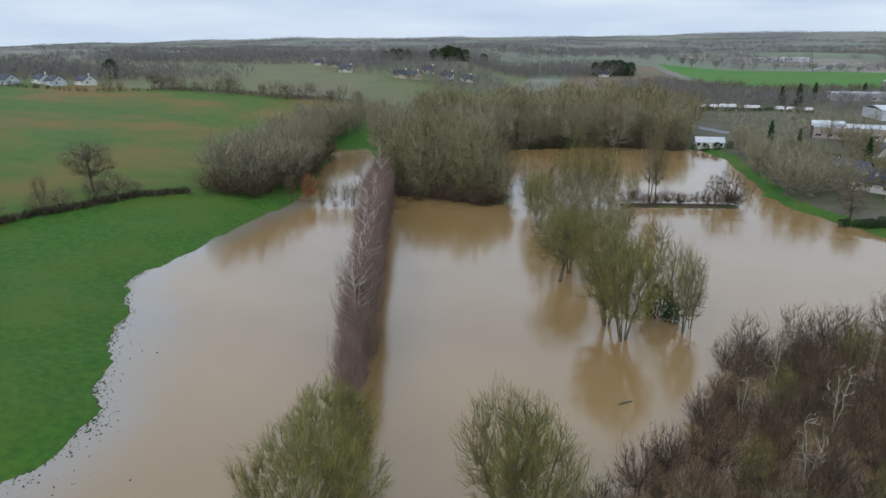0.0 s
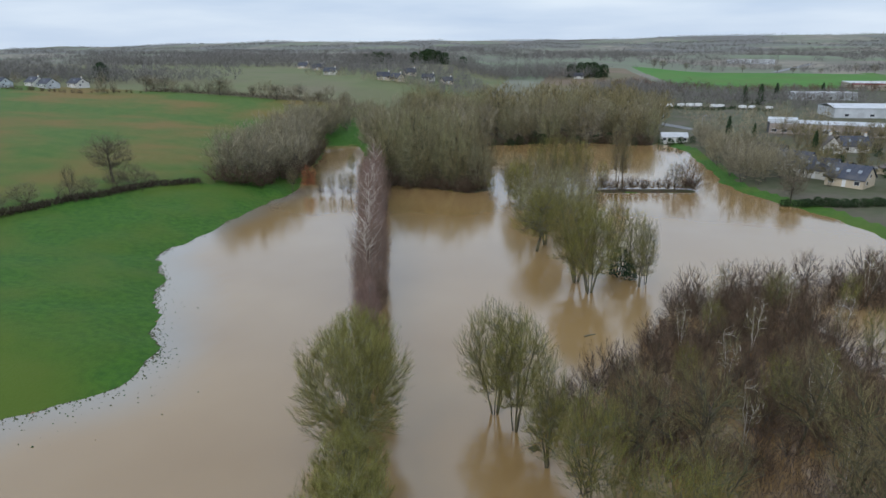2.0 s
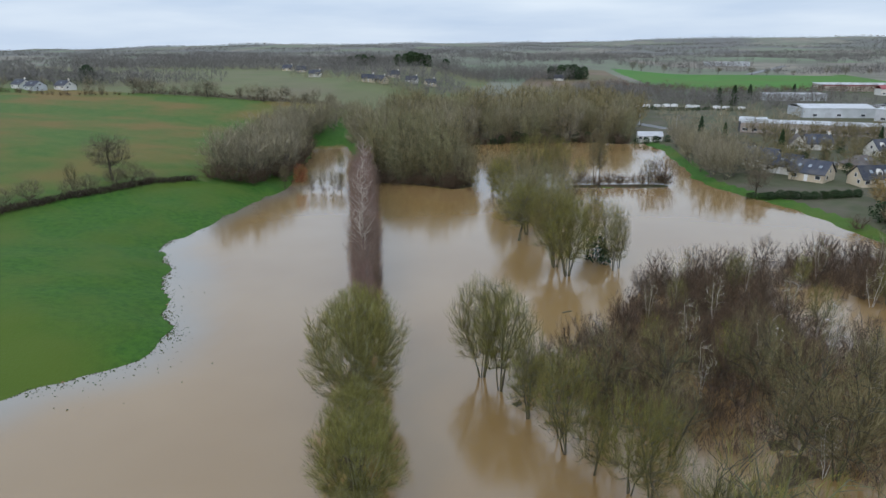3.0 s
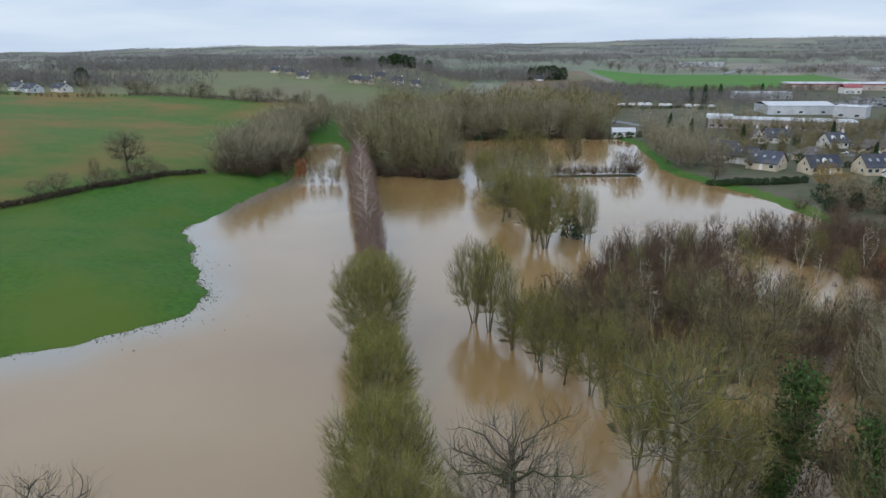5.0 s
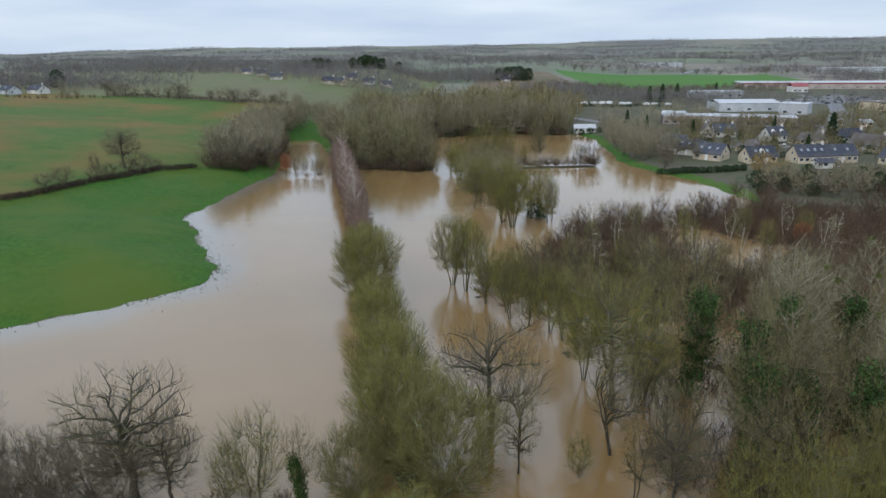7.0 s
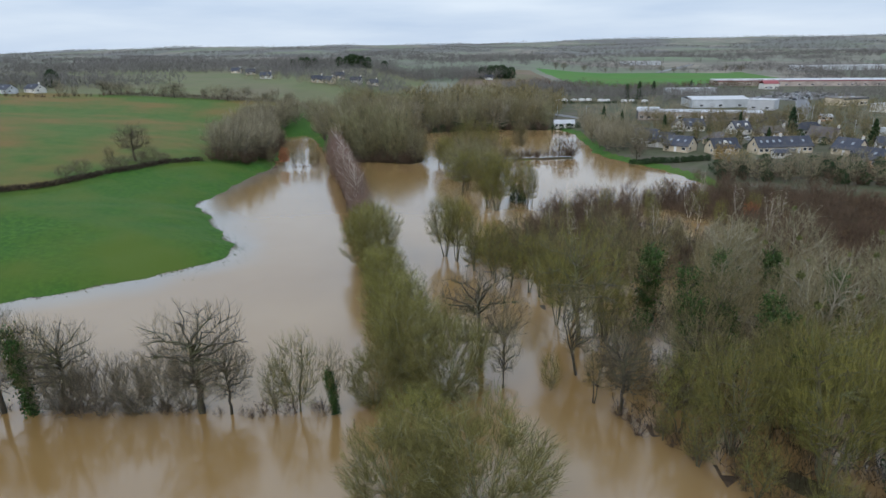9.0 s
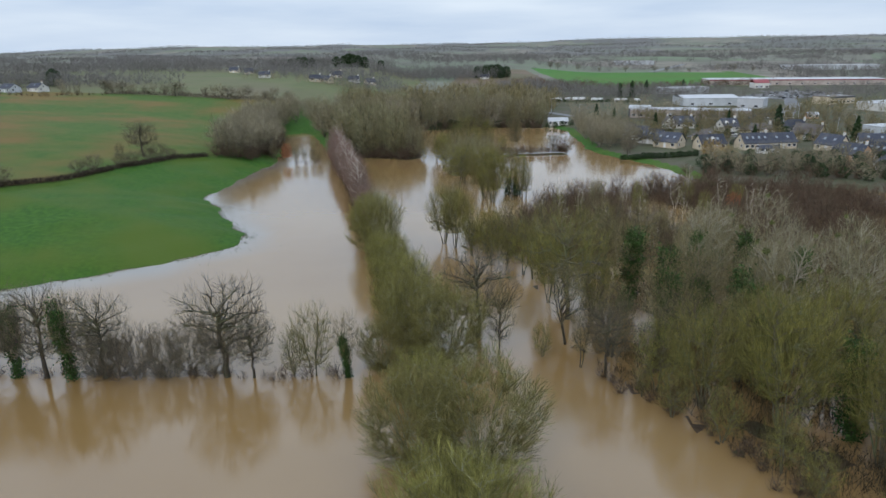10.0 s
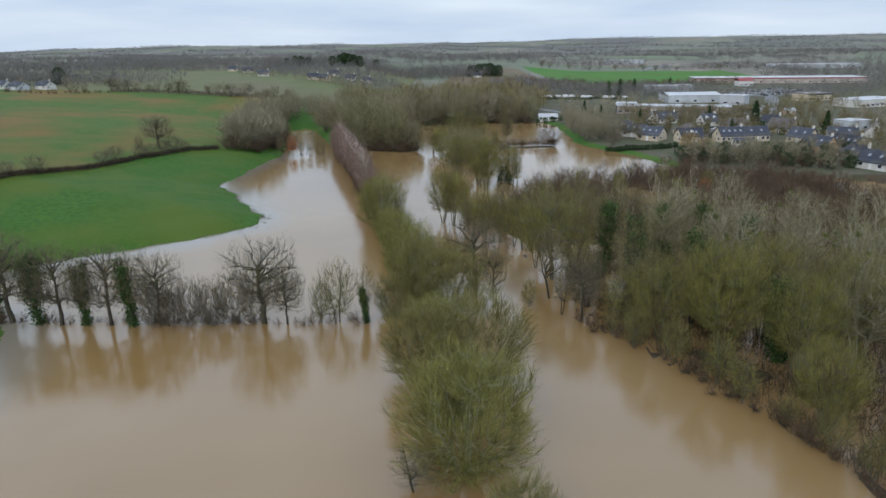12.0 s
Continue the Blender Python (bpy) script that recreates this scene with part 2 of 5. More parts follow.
def HEDGE_X(y):
    """The field bank west of the flood: its x at each y."""
    return np.interp(y, [20, 68, 92, 115, 127, 142, 152, 175], [-140, -124, -116, -113, -109, -106, -99, -92])


def land(x, y):
    """Height of the ground; the flood stands at 0."""
    x, y = np.asarray(x, float), np.asarray(y, float)
    d = np.where(inside(x, y, SHORE), -1, 1) * from_line(x, y, SHORE + SHORE[:1])
    d = d + 1.2 * ripple(x, y, 4.0, 2.0) * smooth(60, 10, np.abs(d))
    west = smooth(-20, -75, x) * smooth(330, 240, y) + smooth(-60, -140, x) * (1 - smooth(330, 240, y))
    dd = np.maximum(d, 0)
    hill = 22 * (1 - np.exp(-dd / 110)) * west
    rise = np.minimum(18, 0.03 * np.maximum(0, y - 300 - 330 * smooth(30, 170, x))) * (1 - 0.85 * west)
    rise = rise + smooth(600, 1300, y) * 8.0 * ripple(x, y, 260, 1.0)
    rise = rise + smooth(2300, 4700, y) * (52 + 14 * ripple(x, y, 800, 3.0) + 24 * smooth(-1500, 2500, x))
    flat = 1.3 * (1 - np.exp(-dd / 7))
    z = hill + rise + flat
    z = np.where(d < 0, np.maximum(-0.9, 0.12 * d), z)
    wood = wood_floor(x, y)
    floor = -0.16 + 0.2 * ripple(x, y, 7.0, 4.0) + 0.14 * ripple(x, y, 2.3, 1.0) - 0.3 * smooth(14, 3, from_line(x, y, [(42, 96), (44, 82), (52, 76), (56, 90)]))
    floor = floor + 0.22 * smooth(3.2, 0.5, from_line(x, y, [(19, -2), (25, -11), (34, -28), (50, -65)])) - 0.3 * smooth(8, 2, from_line(x, y, [(8.5, 41), (12, 33), (12.5, 20), (14.5, 5)]))
    z = np.where(wood, np.where(d > 0, floor * smooth(0, 1.6, dd), z), z)
    z = z + 0.7 * smooth(2.6, 0.4, np.abs(x - HEDGE_X(y)) * 0.85) * (y > 20) * (y < 153) * (x < -80)
    z = np.maximum(z, 0.12 + 0.12 * ripple(x, y, 3.0, 5.0) - 0.3 * np.maximum(0, from_line(x, y, DYKE) - 1.2))
    z = np.maximum(z, 0.35 - 0.25 * np.maximum(0, from_line(x, y, ISLE) - 1.2))
    return z


def height(x, y):
    return float(land(np.array([x]), np.array([y]))[0])


# ---------------------------------------------------------------- mesh helpers
def mesh_of(name, verts, faces, mats, index=None, smooth_shade=False):
    me = bpy.data.meshes.new(name)
    me.from_pydata(verts, [], faces)
    for m in mats:
        me.materials.append(m)
    if index is not None:
        me.polygons.foreach_set("material_index", np.asarray(index, np.int32))
    if smooth_shade:
        me.polygons.foreach_set("use_smooth", np.ones(len(me.polygons), bool))
    me.update()
    return me


def fast_mesh(name, verts, quads, tris, mats, q_index=None):
    """A mesh from arrays: vertices, quads (n x 4) and triangles (n x 3)."""
    me = bpy.data.meshes.new(name)
    nq, nt = len(quads), len(tris)
    me.vertices.add(len(verts))
    me.vertices.foreach_set("co", np.asarray(verts, np.float32).ravel())
    me.loops.add(4 * nq + 3 * nt)
    me.loops.foreach_set("vertex_index", np.concatenate([np.ravel(quads), np.ravel(tris)]).astype(np.int32))
    me.polygons.add(nq + nt)
    me.polygons.foreach_set("loop_start", np.concatenate([np.arange(nq) * 4, 4 * nq + np.arange(nt) * 3]).astype(np.int32))
    for m in mats:
        me.materials.append(m)
    if q_index is not None:
        me.polygons.foreach_set("material_index", np.asarray(q_index, np.int32))
    me.update(calc_edges=True)
    me.validate()
    return me


def part(name, bm, material, parent, label=""):
    me = bpy.data.meshes.new(name)
    bm.to_mesh(me)
    bm.free()
    me.materials.append(material)
    ob = new(name, me)
    ob.parent = parent
    return tagged(ob, label)


def part_mesh(name, me, parent, label=""):
    ob = new(name, me)
    ob.parent = parent
    return tagged(ob, label)


# ---------------------------------------------------------------- ground and water
def spaced(lo, hi, a, b, step, grow):
    mid = list(np.arange(a, b + 0.01, step))
    s, v = step, b
    while v < hi:
        s *= grow
        v += s
        mid.append(min(v, hi))
    s, v = step, a
    while v > lo:
        s *= grow
        v -= s
        mid.insert(0, max(v, lo))
    return np.array(mid)


def build_ground():
    xs, ys = spaced(-3600, 3600, -128, 90, 1.7, 1.06), spaced(-400, 4850, -75, 200, 1.7, 1.035)
    gx, gy = np.meshgrid(xs, ys)
    gz = land(gx, gy)
    verts = np.stack([gx, gy, gz], -1).reshape(-1, 3)
    nx, ny = len(xs), len(ys)
    i = (np.arange(ny - 1)[:, None] * nx + np.arange(nx - 1)[None]).ravel()
    quads = np.stack([i, i + 1, i + nx + 1, i + nx], -1)
    c = verts[quads].mean(1)
    x, y, z = c.T
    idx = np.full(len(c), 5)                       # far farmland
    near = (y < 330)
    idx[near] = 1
    d = from_line(x, y, SHORE + SHORE[:1])
    idx[(x < -40) & (y < 330) & (x > -800)] = 1
    low = (x < 0) & (y < 175) & (x > HEDGE_X(y))
    idx[low] = 0
    idx[(x > 20) & (y > 110) & (y < 640) & (x < 500)] = 7
    idx[(x > 20) & (y > 110) & (y < 300) & (x < 75) & (d < 5)] = 0
    idx[wood_floor(x, y)] = 6
    idx[(x > -75) & (x < 42) & (y > 170) & (y < 420) & (z > 0)] = 6
    idx[(np.abs(x) < 1200) & (x < -60) & (y > 330) & (y < 700)] = 2
    idx[inside(x, y, [(95, 560), (330, 640), (360, 850), (70, 830)])] = 3
    idx[inside(x, y, [(-30, 520), (80, 540), (60, 800), (-20, 780)])] = 4
    idx[(x > -20) & (y < 112) & (x < 190)] = 6
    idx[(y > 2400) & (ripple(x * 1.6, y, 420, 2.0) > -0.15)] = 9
    idx[(x > -108) & (x < -62) & (y >= 175) & (y < 330) & (z > 0)] = 0
    idx[z < -0.12] = 8
    idx[from_line(x, y, DYKE) < 8] = 6
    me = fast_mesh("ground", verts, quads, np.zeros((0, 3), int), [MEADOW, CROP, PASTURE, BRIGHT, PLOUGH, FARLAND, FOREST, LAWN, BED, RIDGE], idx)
    me.polygons.foreach_set("use_smooth", np.ones(len(me.polygons), bool))
    tagged(new("ground", me), "rolling farmland with green meadows and woodland floor", "ground", kind="structure")


build_ground()
def build_water():
    xs, ys = spaced(-150, 190, -100, 85, 2.5, 1.25), spaced(-190, 330, -60, 180, 2.5, 1.25)
    gx, gy = np.meshgrid(xs, ys)
    verts = np.stack([gx, gy, np.zeros_like(gx)], -1).reshape(-1, 3)
    nx, ny = len(xs), len(ys)
    i = (np.arange(ny - 1)[:, None] * nx + np.arange(nx - 1)[None]).ravel()
    me = fast_mesh("flood_water", verts, np.stack([i, i + 1, i + nx + 1, i + nx], -1), np.zeros((0, 3), int), [WATER])
    x, y = verts[:, 0], verts[:, 1]
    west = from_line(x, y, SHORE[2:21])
    # strength of the painted sky reflection and clearer water, fading from the west shore
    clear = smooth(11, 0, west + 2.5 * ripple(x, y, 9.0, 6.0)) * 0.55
    me.attributes.new("shallow_sky_tint", "FLOAT", "POINT").data.foreach_set("value", clear.astype(np.float32))
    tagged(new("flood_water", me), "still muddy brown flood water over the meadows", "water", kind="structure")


build_water()


# ---------------------------------------------------------------- trees
def unit(v):
    return v / np.maximum(np.linalg.norm(v, axis=-1, keepdims=True), 1e-9)


def tubes(p0, p1, r0, r1, sides):
    d = unit(p1 - p0)
    ref = np.where(np.abs(d[:, 2:3]) > 0.9, np.array([[1.0, 0, 0]]), np.array([[0, 0, 1.0]]))
    u = unit(np.cross(d, ref))
    v = np.cross(d, u)
    a = np.arange(sides) * 2 * np.pi / sides
    ring = np.cos(a)[None, :, None] * u[:, None] + np.sin(a)[None, :, None] * v[:, None]
    vs = np.concatenate([p0[:, None] + ring * r0[:, None, None], p1[:, None] + ring * r1[:, None, None]], 1)
    k = np.arange(sides)
    q = np.stack([k, (k + 1) % sides, (k + 1) % sides + sides, k + sides], -1)
    quads = (np.arange(len(p0))[:, None, None] * 2 * sides + q[None]).reshape(-1, 4)
    return vs.reshape(-1, 3), quads


def spikes(p0, p1, w):
    """Thin pointed twigs."""
    n = len(p0)
    u = unit(np.cross(unit(p1 - p0), rng.normal(size=(n, 3))))
    vs = np.stack([p0 - u * w[:, None], p0 + u * w[:, None], p1], 1)
    return vs.reshape(-1, 3), np.arange(3 * n).reshape(-1, 3)


def leaves(centres, size):
    """Small bent quads, two triangles each."""
    n = len(centres)
    u = unit(rng.normal(size=(n, 3)))
    v = unit(np.cross(u, rng.normal(size=(n, 3))))
    w = np.cross(u, v)
    s = size * rng.uniform(0.6, 1.4, (n, 1))
    vs = np.stack([centres - u * s, centres - v * s * 0.6 + w * s * 0.2, centres + u * s, centres + v * s * 0.6 + w * s * 0.2], 1).reshape(-1, 3)
    k = np.arange(n)[:, None] * 4
    return vs, np.concatenate([k + [[0, 1, 2]], k + [[0, 2, 3]]])


def wood(lines, radius, sides, tip=0.3):
    n, k1, _ = lines.shape
    k = k1 - 1
    f = 1 - (1 - tip) * np.arange(k1) / k
    p0, p1 = lines[:, :-1].reshape(-1, 3), lines[:, 1:].reshape(-1, 3)
    return tubes(p0, p1, (radius[:, None] * f[:-1]).ravel(), (radius[:, None] * f[1:]).ravel(), sides)


def joined(pieces):
    vs, qs, base = [], [], 0
    for v, q in pieces:
        vs.append(v)
        qs.append(q + base)
        base += len(v)
    return np.concatenate(vs), np.concatenate(qs)


def crown_points(n, h, env, foot, lo, hi, lumps):
    """Points in a rounded, lumpy crown between two shares of its radius; env: half width, height of the middle, half height, as shares of h."""
    wide, mid, tall = env
    out = np.zeros((0, 3))
    while len(out) < n:
        u = unit(rng.normal(size=(2 * n + 8, 3)))
        u = u / ((np.hypot(u[:, 0], u[:, 1]) ** 2.7 + np.abs(u[:, 2]) ** 2.7) ** (1 / 2.7))[:, None]
        az = np.arctan2(u[:, 1], u[:, 0])
        lump = 1 + 0.09 * np.sin(3 * az + 4 * u[:, 2] + lumps) + 0.07 * np.sin(6 * az - 8 * u[:, 2] + 2 * lumps) - 0.04
        r = (lo ** 2 + (hi ** 2 - lo ** 2) * rng.uniform(0, 1, len(u))) ** 0.5 * lump
        p = np.array([0, 0, mid * h]) + u * r[:, None] * np.array([wide, wide, tall]) * h
        p[:, :2] *= np.clip((p[:, 2:3] / h + 0.25) / 0.5, 0.5, 1)
        out = np.concatenate([out, p[p[:, 2] > foot * h]])
    return out[:n]


def anchors(lines, radius, tip):
    """Points along branches with their directions and girths, three to a piece."""
    n, k1, _ = lines.shape
    t = np.linspace(0.12, 1, 3 * (k1 - 1)) * (k1 - 1) * 0.999
    i = t.astype(int)
    f = (t - i)[None, :, None]
    p = lines[:, i] * (1 - f) + lines[:, i + 1] * f
    d = unit(lines[:, i + 1] - lines[:, i])
    r = radius[:, None] * (1 - (1 - tip) * t / (k1 - 1))[None]
    return p.reshape(-1, 3), d.reshape(-1, 3), r.ravel()


def nearest(pts, at, root, outward=1.0, rise=0.35):
    """For each point the branch place it grows from: near, and nearer to the root."""
    ra = np.linalg.norm(at - root, axis=1)
    out = []
    for c in range(0, len(pts), 1500):
        p = pts[c:c + 1500]
        rp = np.linalg.norm(p - root, axis=1)
        dist = np.linalg.norm(p[:, None] - at[None], axis=2)
        out.append(np.argmin(dist + outward * np.maximum(0, ra[None] - rp[:, None] + rise * dist), 1))
    return np.concatenate(out)


def bows(p, d, e, k, wander, lift):
    """Bent branches from p, leaving along d, to e."""
    n = np.linalg.norm(e - p, axis=1, keepdims=True)
    c = p + unit(d + unit(e - p)) * n * 0.45 - np.array([0, 0, 1.0]) * n * lift
    t = np.linspace(0, 1, k + 1)[None, :, None]
    line = p[:, None] * (1 - t) ** 2 + 2 * c[:, None] * t * (1 - t) + e[:, None] * t ** 2
    bump = (np.sin(np.pi * t) * 0.8 + 0.1 * t) * rng.normal(size=line.shape) * n[:, :, None] * wander
    bump[:, 0] = 0
    return line + bump


def grow_tree(h, stems=1, lean=0.1, bole=0.25, limbs=20, branches=120, twigs=2500, girth=0.025, env=(0.4, 0.5, 0.5), foot=0.1, leader=0.75,
              wander=0.05, lift=0.1, veil=0.012, reach=0.11, stout=1.0, side=1, sides=4, lo=0.3, rise=0.35):
    """Woody parts (vertices, quads) and crown (vertices, triangles) of a bare tree of height h: each order of branches reaches out from the one before."""
    lumps = rng.uniform(0, 6.28)
    root = np.array([0, 0, max(bole * 0.7, 0.02) * h])
    if stems == 1:
        top = np.array([[rng.normal() * lean * h * 0.4, rng.normal() * lean * h * 0.4, leader * h]])
    else:
        top = crown_points(stems * 3, h, env, 0.45, 0.55, 0.9, lumps)[:stems]
        top[:, :2] *= lean / 0.5
    base = top * np.array([0.06, 0.06, 0]) * (stems > 1) + np.array([0, 0, -0.6])
    trunk = bows(base, unit(np.array([0, 0, 1.0]) + 0.3 * unit(top)), top, 6, wander * 0.35, 0.0)
    tr = girth * h * rng.uniform(0.75, 1.0, stems) / (stems ** 0.4)
    woody = [wood(trunk, tr, sides + 1, 0.3)]
    at, way, rad = anchors(trunk, tr, 0.3)
    keep = at[:, 2] > bole * h
    at, way, rad = at[keep], way[keep], rad[keep]
    e = crown_points(limbs, h, env, foot, 0.5, 0.85, lumps)
    i = nearest(e, at, root, 1.5, rise)
    limb = bows(at[i], way[i], e, 4, wander, lift)
    size = np.linalg.norm(e - at[i], axis=1)
    lr = np.minimum(rad[i] * 0.75, 0.022 * size + 0.03) * stout
    woody.append(wood(limb, lr, sides, 0.3))
    a2, w2, r2 = anchors(limb, lr, 0.3)
    at, way, rad = np.concatenate([at, a2]), np.concatenate([way, w2]), np.concatenate([rad, r2])
    e = crown_points(branches, h, env, foot, lo, 0.95, lumps)
    i = nearest(e, at, root, 1.2, rise)
    branch = bows(at[i], way[i], e, 3 if sides > 3 else 2, wander, lift)
    size = np.linalg.norm(e - at[i], axis=1)
    br = np.clip(0.02 * size, 0.018, np.maximum(rad[i] * 0.75, 0.02)) * stout
    woody.append(wood(branch, br, 3, 0.35))
    a3, w3, r3 = anchors(branch, br, 0.35)
    at, way = np.concatenate([a2, a3]), np.concatenate([w2, w3])
    e = crown_points(twigs, h, env, foot, lo, 1.0, lumps)
    back = unit(e - np.array([0, 0, 0.12 * h])) * 0.85 + np.array([0, 0, 0.15])
    i = nearest(e - back * reach * h * rng.uniform(0.8, 1.7, (twigs, 1)), at, root, 0.4, rise)
    p = at[i]
    n = np.linalg.norm(e - p, axis=1, keepdims=True)
    out = unit(unit(e - p) + 0.12 * way[i])
    n = np.clip(n, 0.35 * reach * h, 3.0 * reach * h)
    thick = veil * rng.uniform(0.7, 1.3, len(p))
    crown = [spikes(p, p + out * n, thick)]
    for _ in range(side):
        f = rng.uniform(0.25, 0.75, (len(p), 1))
        w = unit(out + rng.normal(size=out.shape) * 0.38 + np.array([0, 0, 0.1]))
        length = np.maximum(n * (1 - f), 0.35 * reach * h) * rng.uniform(0.75, 1.1, (len(p), 1))
        crown.append(spikes(p + out * n * f, p + out * n * f + w * length, thick * 0.85))
    wv, wq = joined(woody)
    cv, ct = joined(crown)
    k = h / np.percentile(cv[:, 2], 99.7)
    return (wv * k, wq), (cv * k, ct), trunk * k, limb * k


NO_Q, NO_T = np.zeros((0, 4), int), np.zeros((0, 3), int)


def tree_thing(name, label, category, bark, twig, extra=None, **kw):
    """One tree as an Empty at its foot with trunk and crown; it waits below the ground as a pattern for copies."""
    (wv, wq), (cv, ct), trunk, limb = grow_tree(**kw)
    root = tagged(new(name), label, category)
    part_mesh("trunk", fast_mesh("trunk", wv, wq, NO_T, [bark]), root)
    part_mesh("crown", fast_mesh("crown", cv, NO_Q, ct, [twig]), root)
    if extra == "ivy":
        count = 3200
        k = rng.integers(0, trunk.shape[0], count)
        up = rng.uniform(0, 0.97, count) * 6
        i = np.minimum(up.astype(int), 5)
        c = trunk[k, i] + (trunk[k, i + 1] - trunk[k, i]) * (up - i)[:, None]
        k = rng.integers(0, limb.shape[0], count // 2)
        f = rng.uniform(0, 0.9, (count // 2, 1))
        c = np.concatenate([c, limb[k, 0] * (1 - f) + limb[k, 1] * f])
        c = c + rng.normal(size=c.shape) * np.array([0.6, 0.6, 0.45])
        lv, lt = leaves(c, 0.17)
        part_mesh("ivy", fast_mesh("ivy", lv, NO_Q, lt, [IVY]), root, "dark green climbing ivy")
    if extra == "mistletoe":
        for j in rng.choice(len(limb), 3, replace=False):
            c = limb[j, 4] + unit(rng.normal(size=(150, 3))) * rng.uniform(0.05, 0.42, (150, 1))
            lv, lt = leaves(c, 0.17)
            part_mesh("mistletoe", fast_mesh("mistletoe", lv, NO_Q, lt, [MISTLE]), root, "yellow-green mistletoe ball")
    return root


PATTERNS = {}


def pattern(kind, count, **kw):
    PATTERNS[kind] = [tree_thing(**kw) for _ in range(count)]


USED = set()


def plant(kind, x, y, h, base_h, group="", label="", wide=1.0):
    """Sets a tree of that kind and height at a place."""
    which = PATTERNS[kind]
    ob = which[int(rng.integers(len(which)))]
    s = h / base_h
    m = Matrix.LocRotScale((x, y, height(x, y) - 0.05), Euler((0, 0, rng.uniform(0, 6.28))), (s * wide, s * wide, s))
    if ob.name not in USED:
        USED.add(ob.name)
        ob.matrix_basis = m
        made = ob
    else:
        made = copy_thing(ob, m)
        made.scale = m.to_scale()
    return tagged(made, label, group=group)


def sow(kind, pts, h_lo, h_hi, base_h, group="", label="", wide=1.0):
    for x, y in pts:
        plant(kind, x, y, rng.uniform(h_lo, h_hi), base_h, group, label, wide * rng.uniform(0.85, 1.15))


def scatter(ring, gap, keep=lambda x, y: True):
    """Uneven points in a ring, at least gap apart."""
    xs, ys = [p[0] for p in ring], [p[1] for p in ring]
    n = int((max(xs) - min(xs)) * (max(ys) - min(ys)) / gap ** 2 * 6)
    tries = np.stack([rng.uniform(min(xs), max(xs), n), rng.uniform(min(ys), max(ys), n)], -1)
    tries = tries[inside(tries[:, 0], tries[:, 1], ring)]
    cells = {}
    out = []
    for x, y in tries:
        i, j = int(x // gap), int(y // gap)
        close = [q for a in (-1, 0, 1) for b in (-1, 0, 1) for q in cells.get((i + a, j + b), ())]
        if all((x - a) ** 2 + (y - b) ** 2 > gap * gap for a, b in close) and keep(x, y):
            cells.setdefault((i, j), []).append((x, y))
            out.append((x, y))
    return out


def along(line, gap, wob=0.8):
    out, carry = [], 0.0
    for (ax, ay), (bx, by) in zip(line[:-1], line[1:]):
        n = math.hypot(bx - ax, by - ay)
        s = carry
        while s < n:
            out.append((ax + (bx - ax) * s / n + rng.normal() * wob, ay + (by - ay) * s / n + rng.normal() * wob))
            s += gap * rng.uniform(0.75, 1.25)
        carry = s - n
    return out


def undergrowth(label, ring, per, lo, hi, width, mat, keep=lambda x, y: True):
    """Brambles and thin stems that fill the floor of a wet wood."""
    xs, ys = [p[0] for p in ring], [p[1] for p in ring]
    n = int((max(xs) - min(xs)) * (max(ys) - min(ys)) * per)
    x, y = rng.uniform(min(xs), max(xs), n), rng.uniform(min(ys), max(ys), n)
    ok = inside(x, y, ring)
    ok &= ripple(x, y, 5.0, 2.0) + 0.6 * ripple(x, y, 2.0, 5.0) > -0.45
    x, y = x[ok], y[ok]
    far = np.array([keep(a, b) for a, b in zip(x, y)])
    x, y = x[far], y[far]
    p = np.stack([x, y, np.minimum(land(x, y), 0.0) - 0.1], -1)
    up = unit(rng.normal(size=p.shape) * 0.45 + np.array([0, 0, 1.0]))
    n = rng.uniform(lo, hi, (len(p), 1)) * (1 + 0.35 * ripple(x, y, 4.0, 9.0))[:, None]
    m = p + up * n * 0.5
    e = m + unit(up + rng.normal(size=p.shape) * 0.45) * n * 0.6
    v, t = joined([spikes(p, p + up * n, np.full(len(p), width)), spikes(m, e, np.full(len(p), width))])
    tagged(new("undergrowth", fast_mesh("undergrowth", v, NO_Q, t, [mat])), label, "undergrowth", kind="stuff")

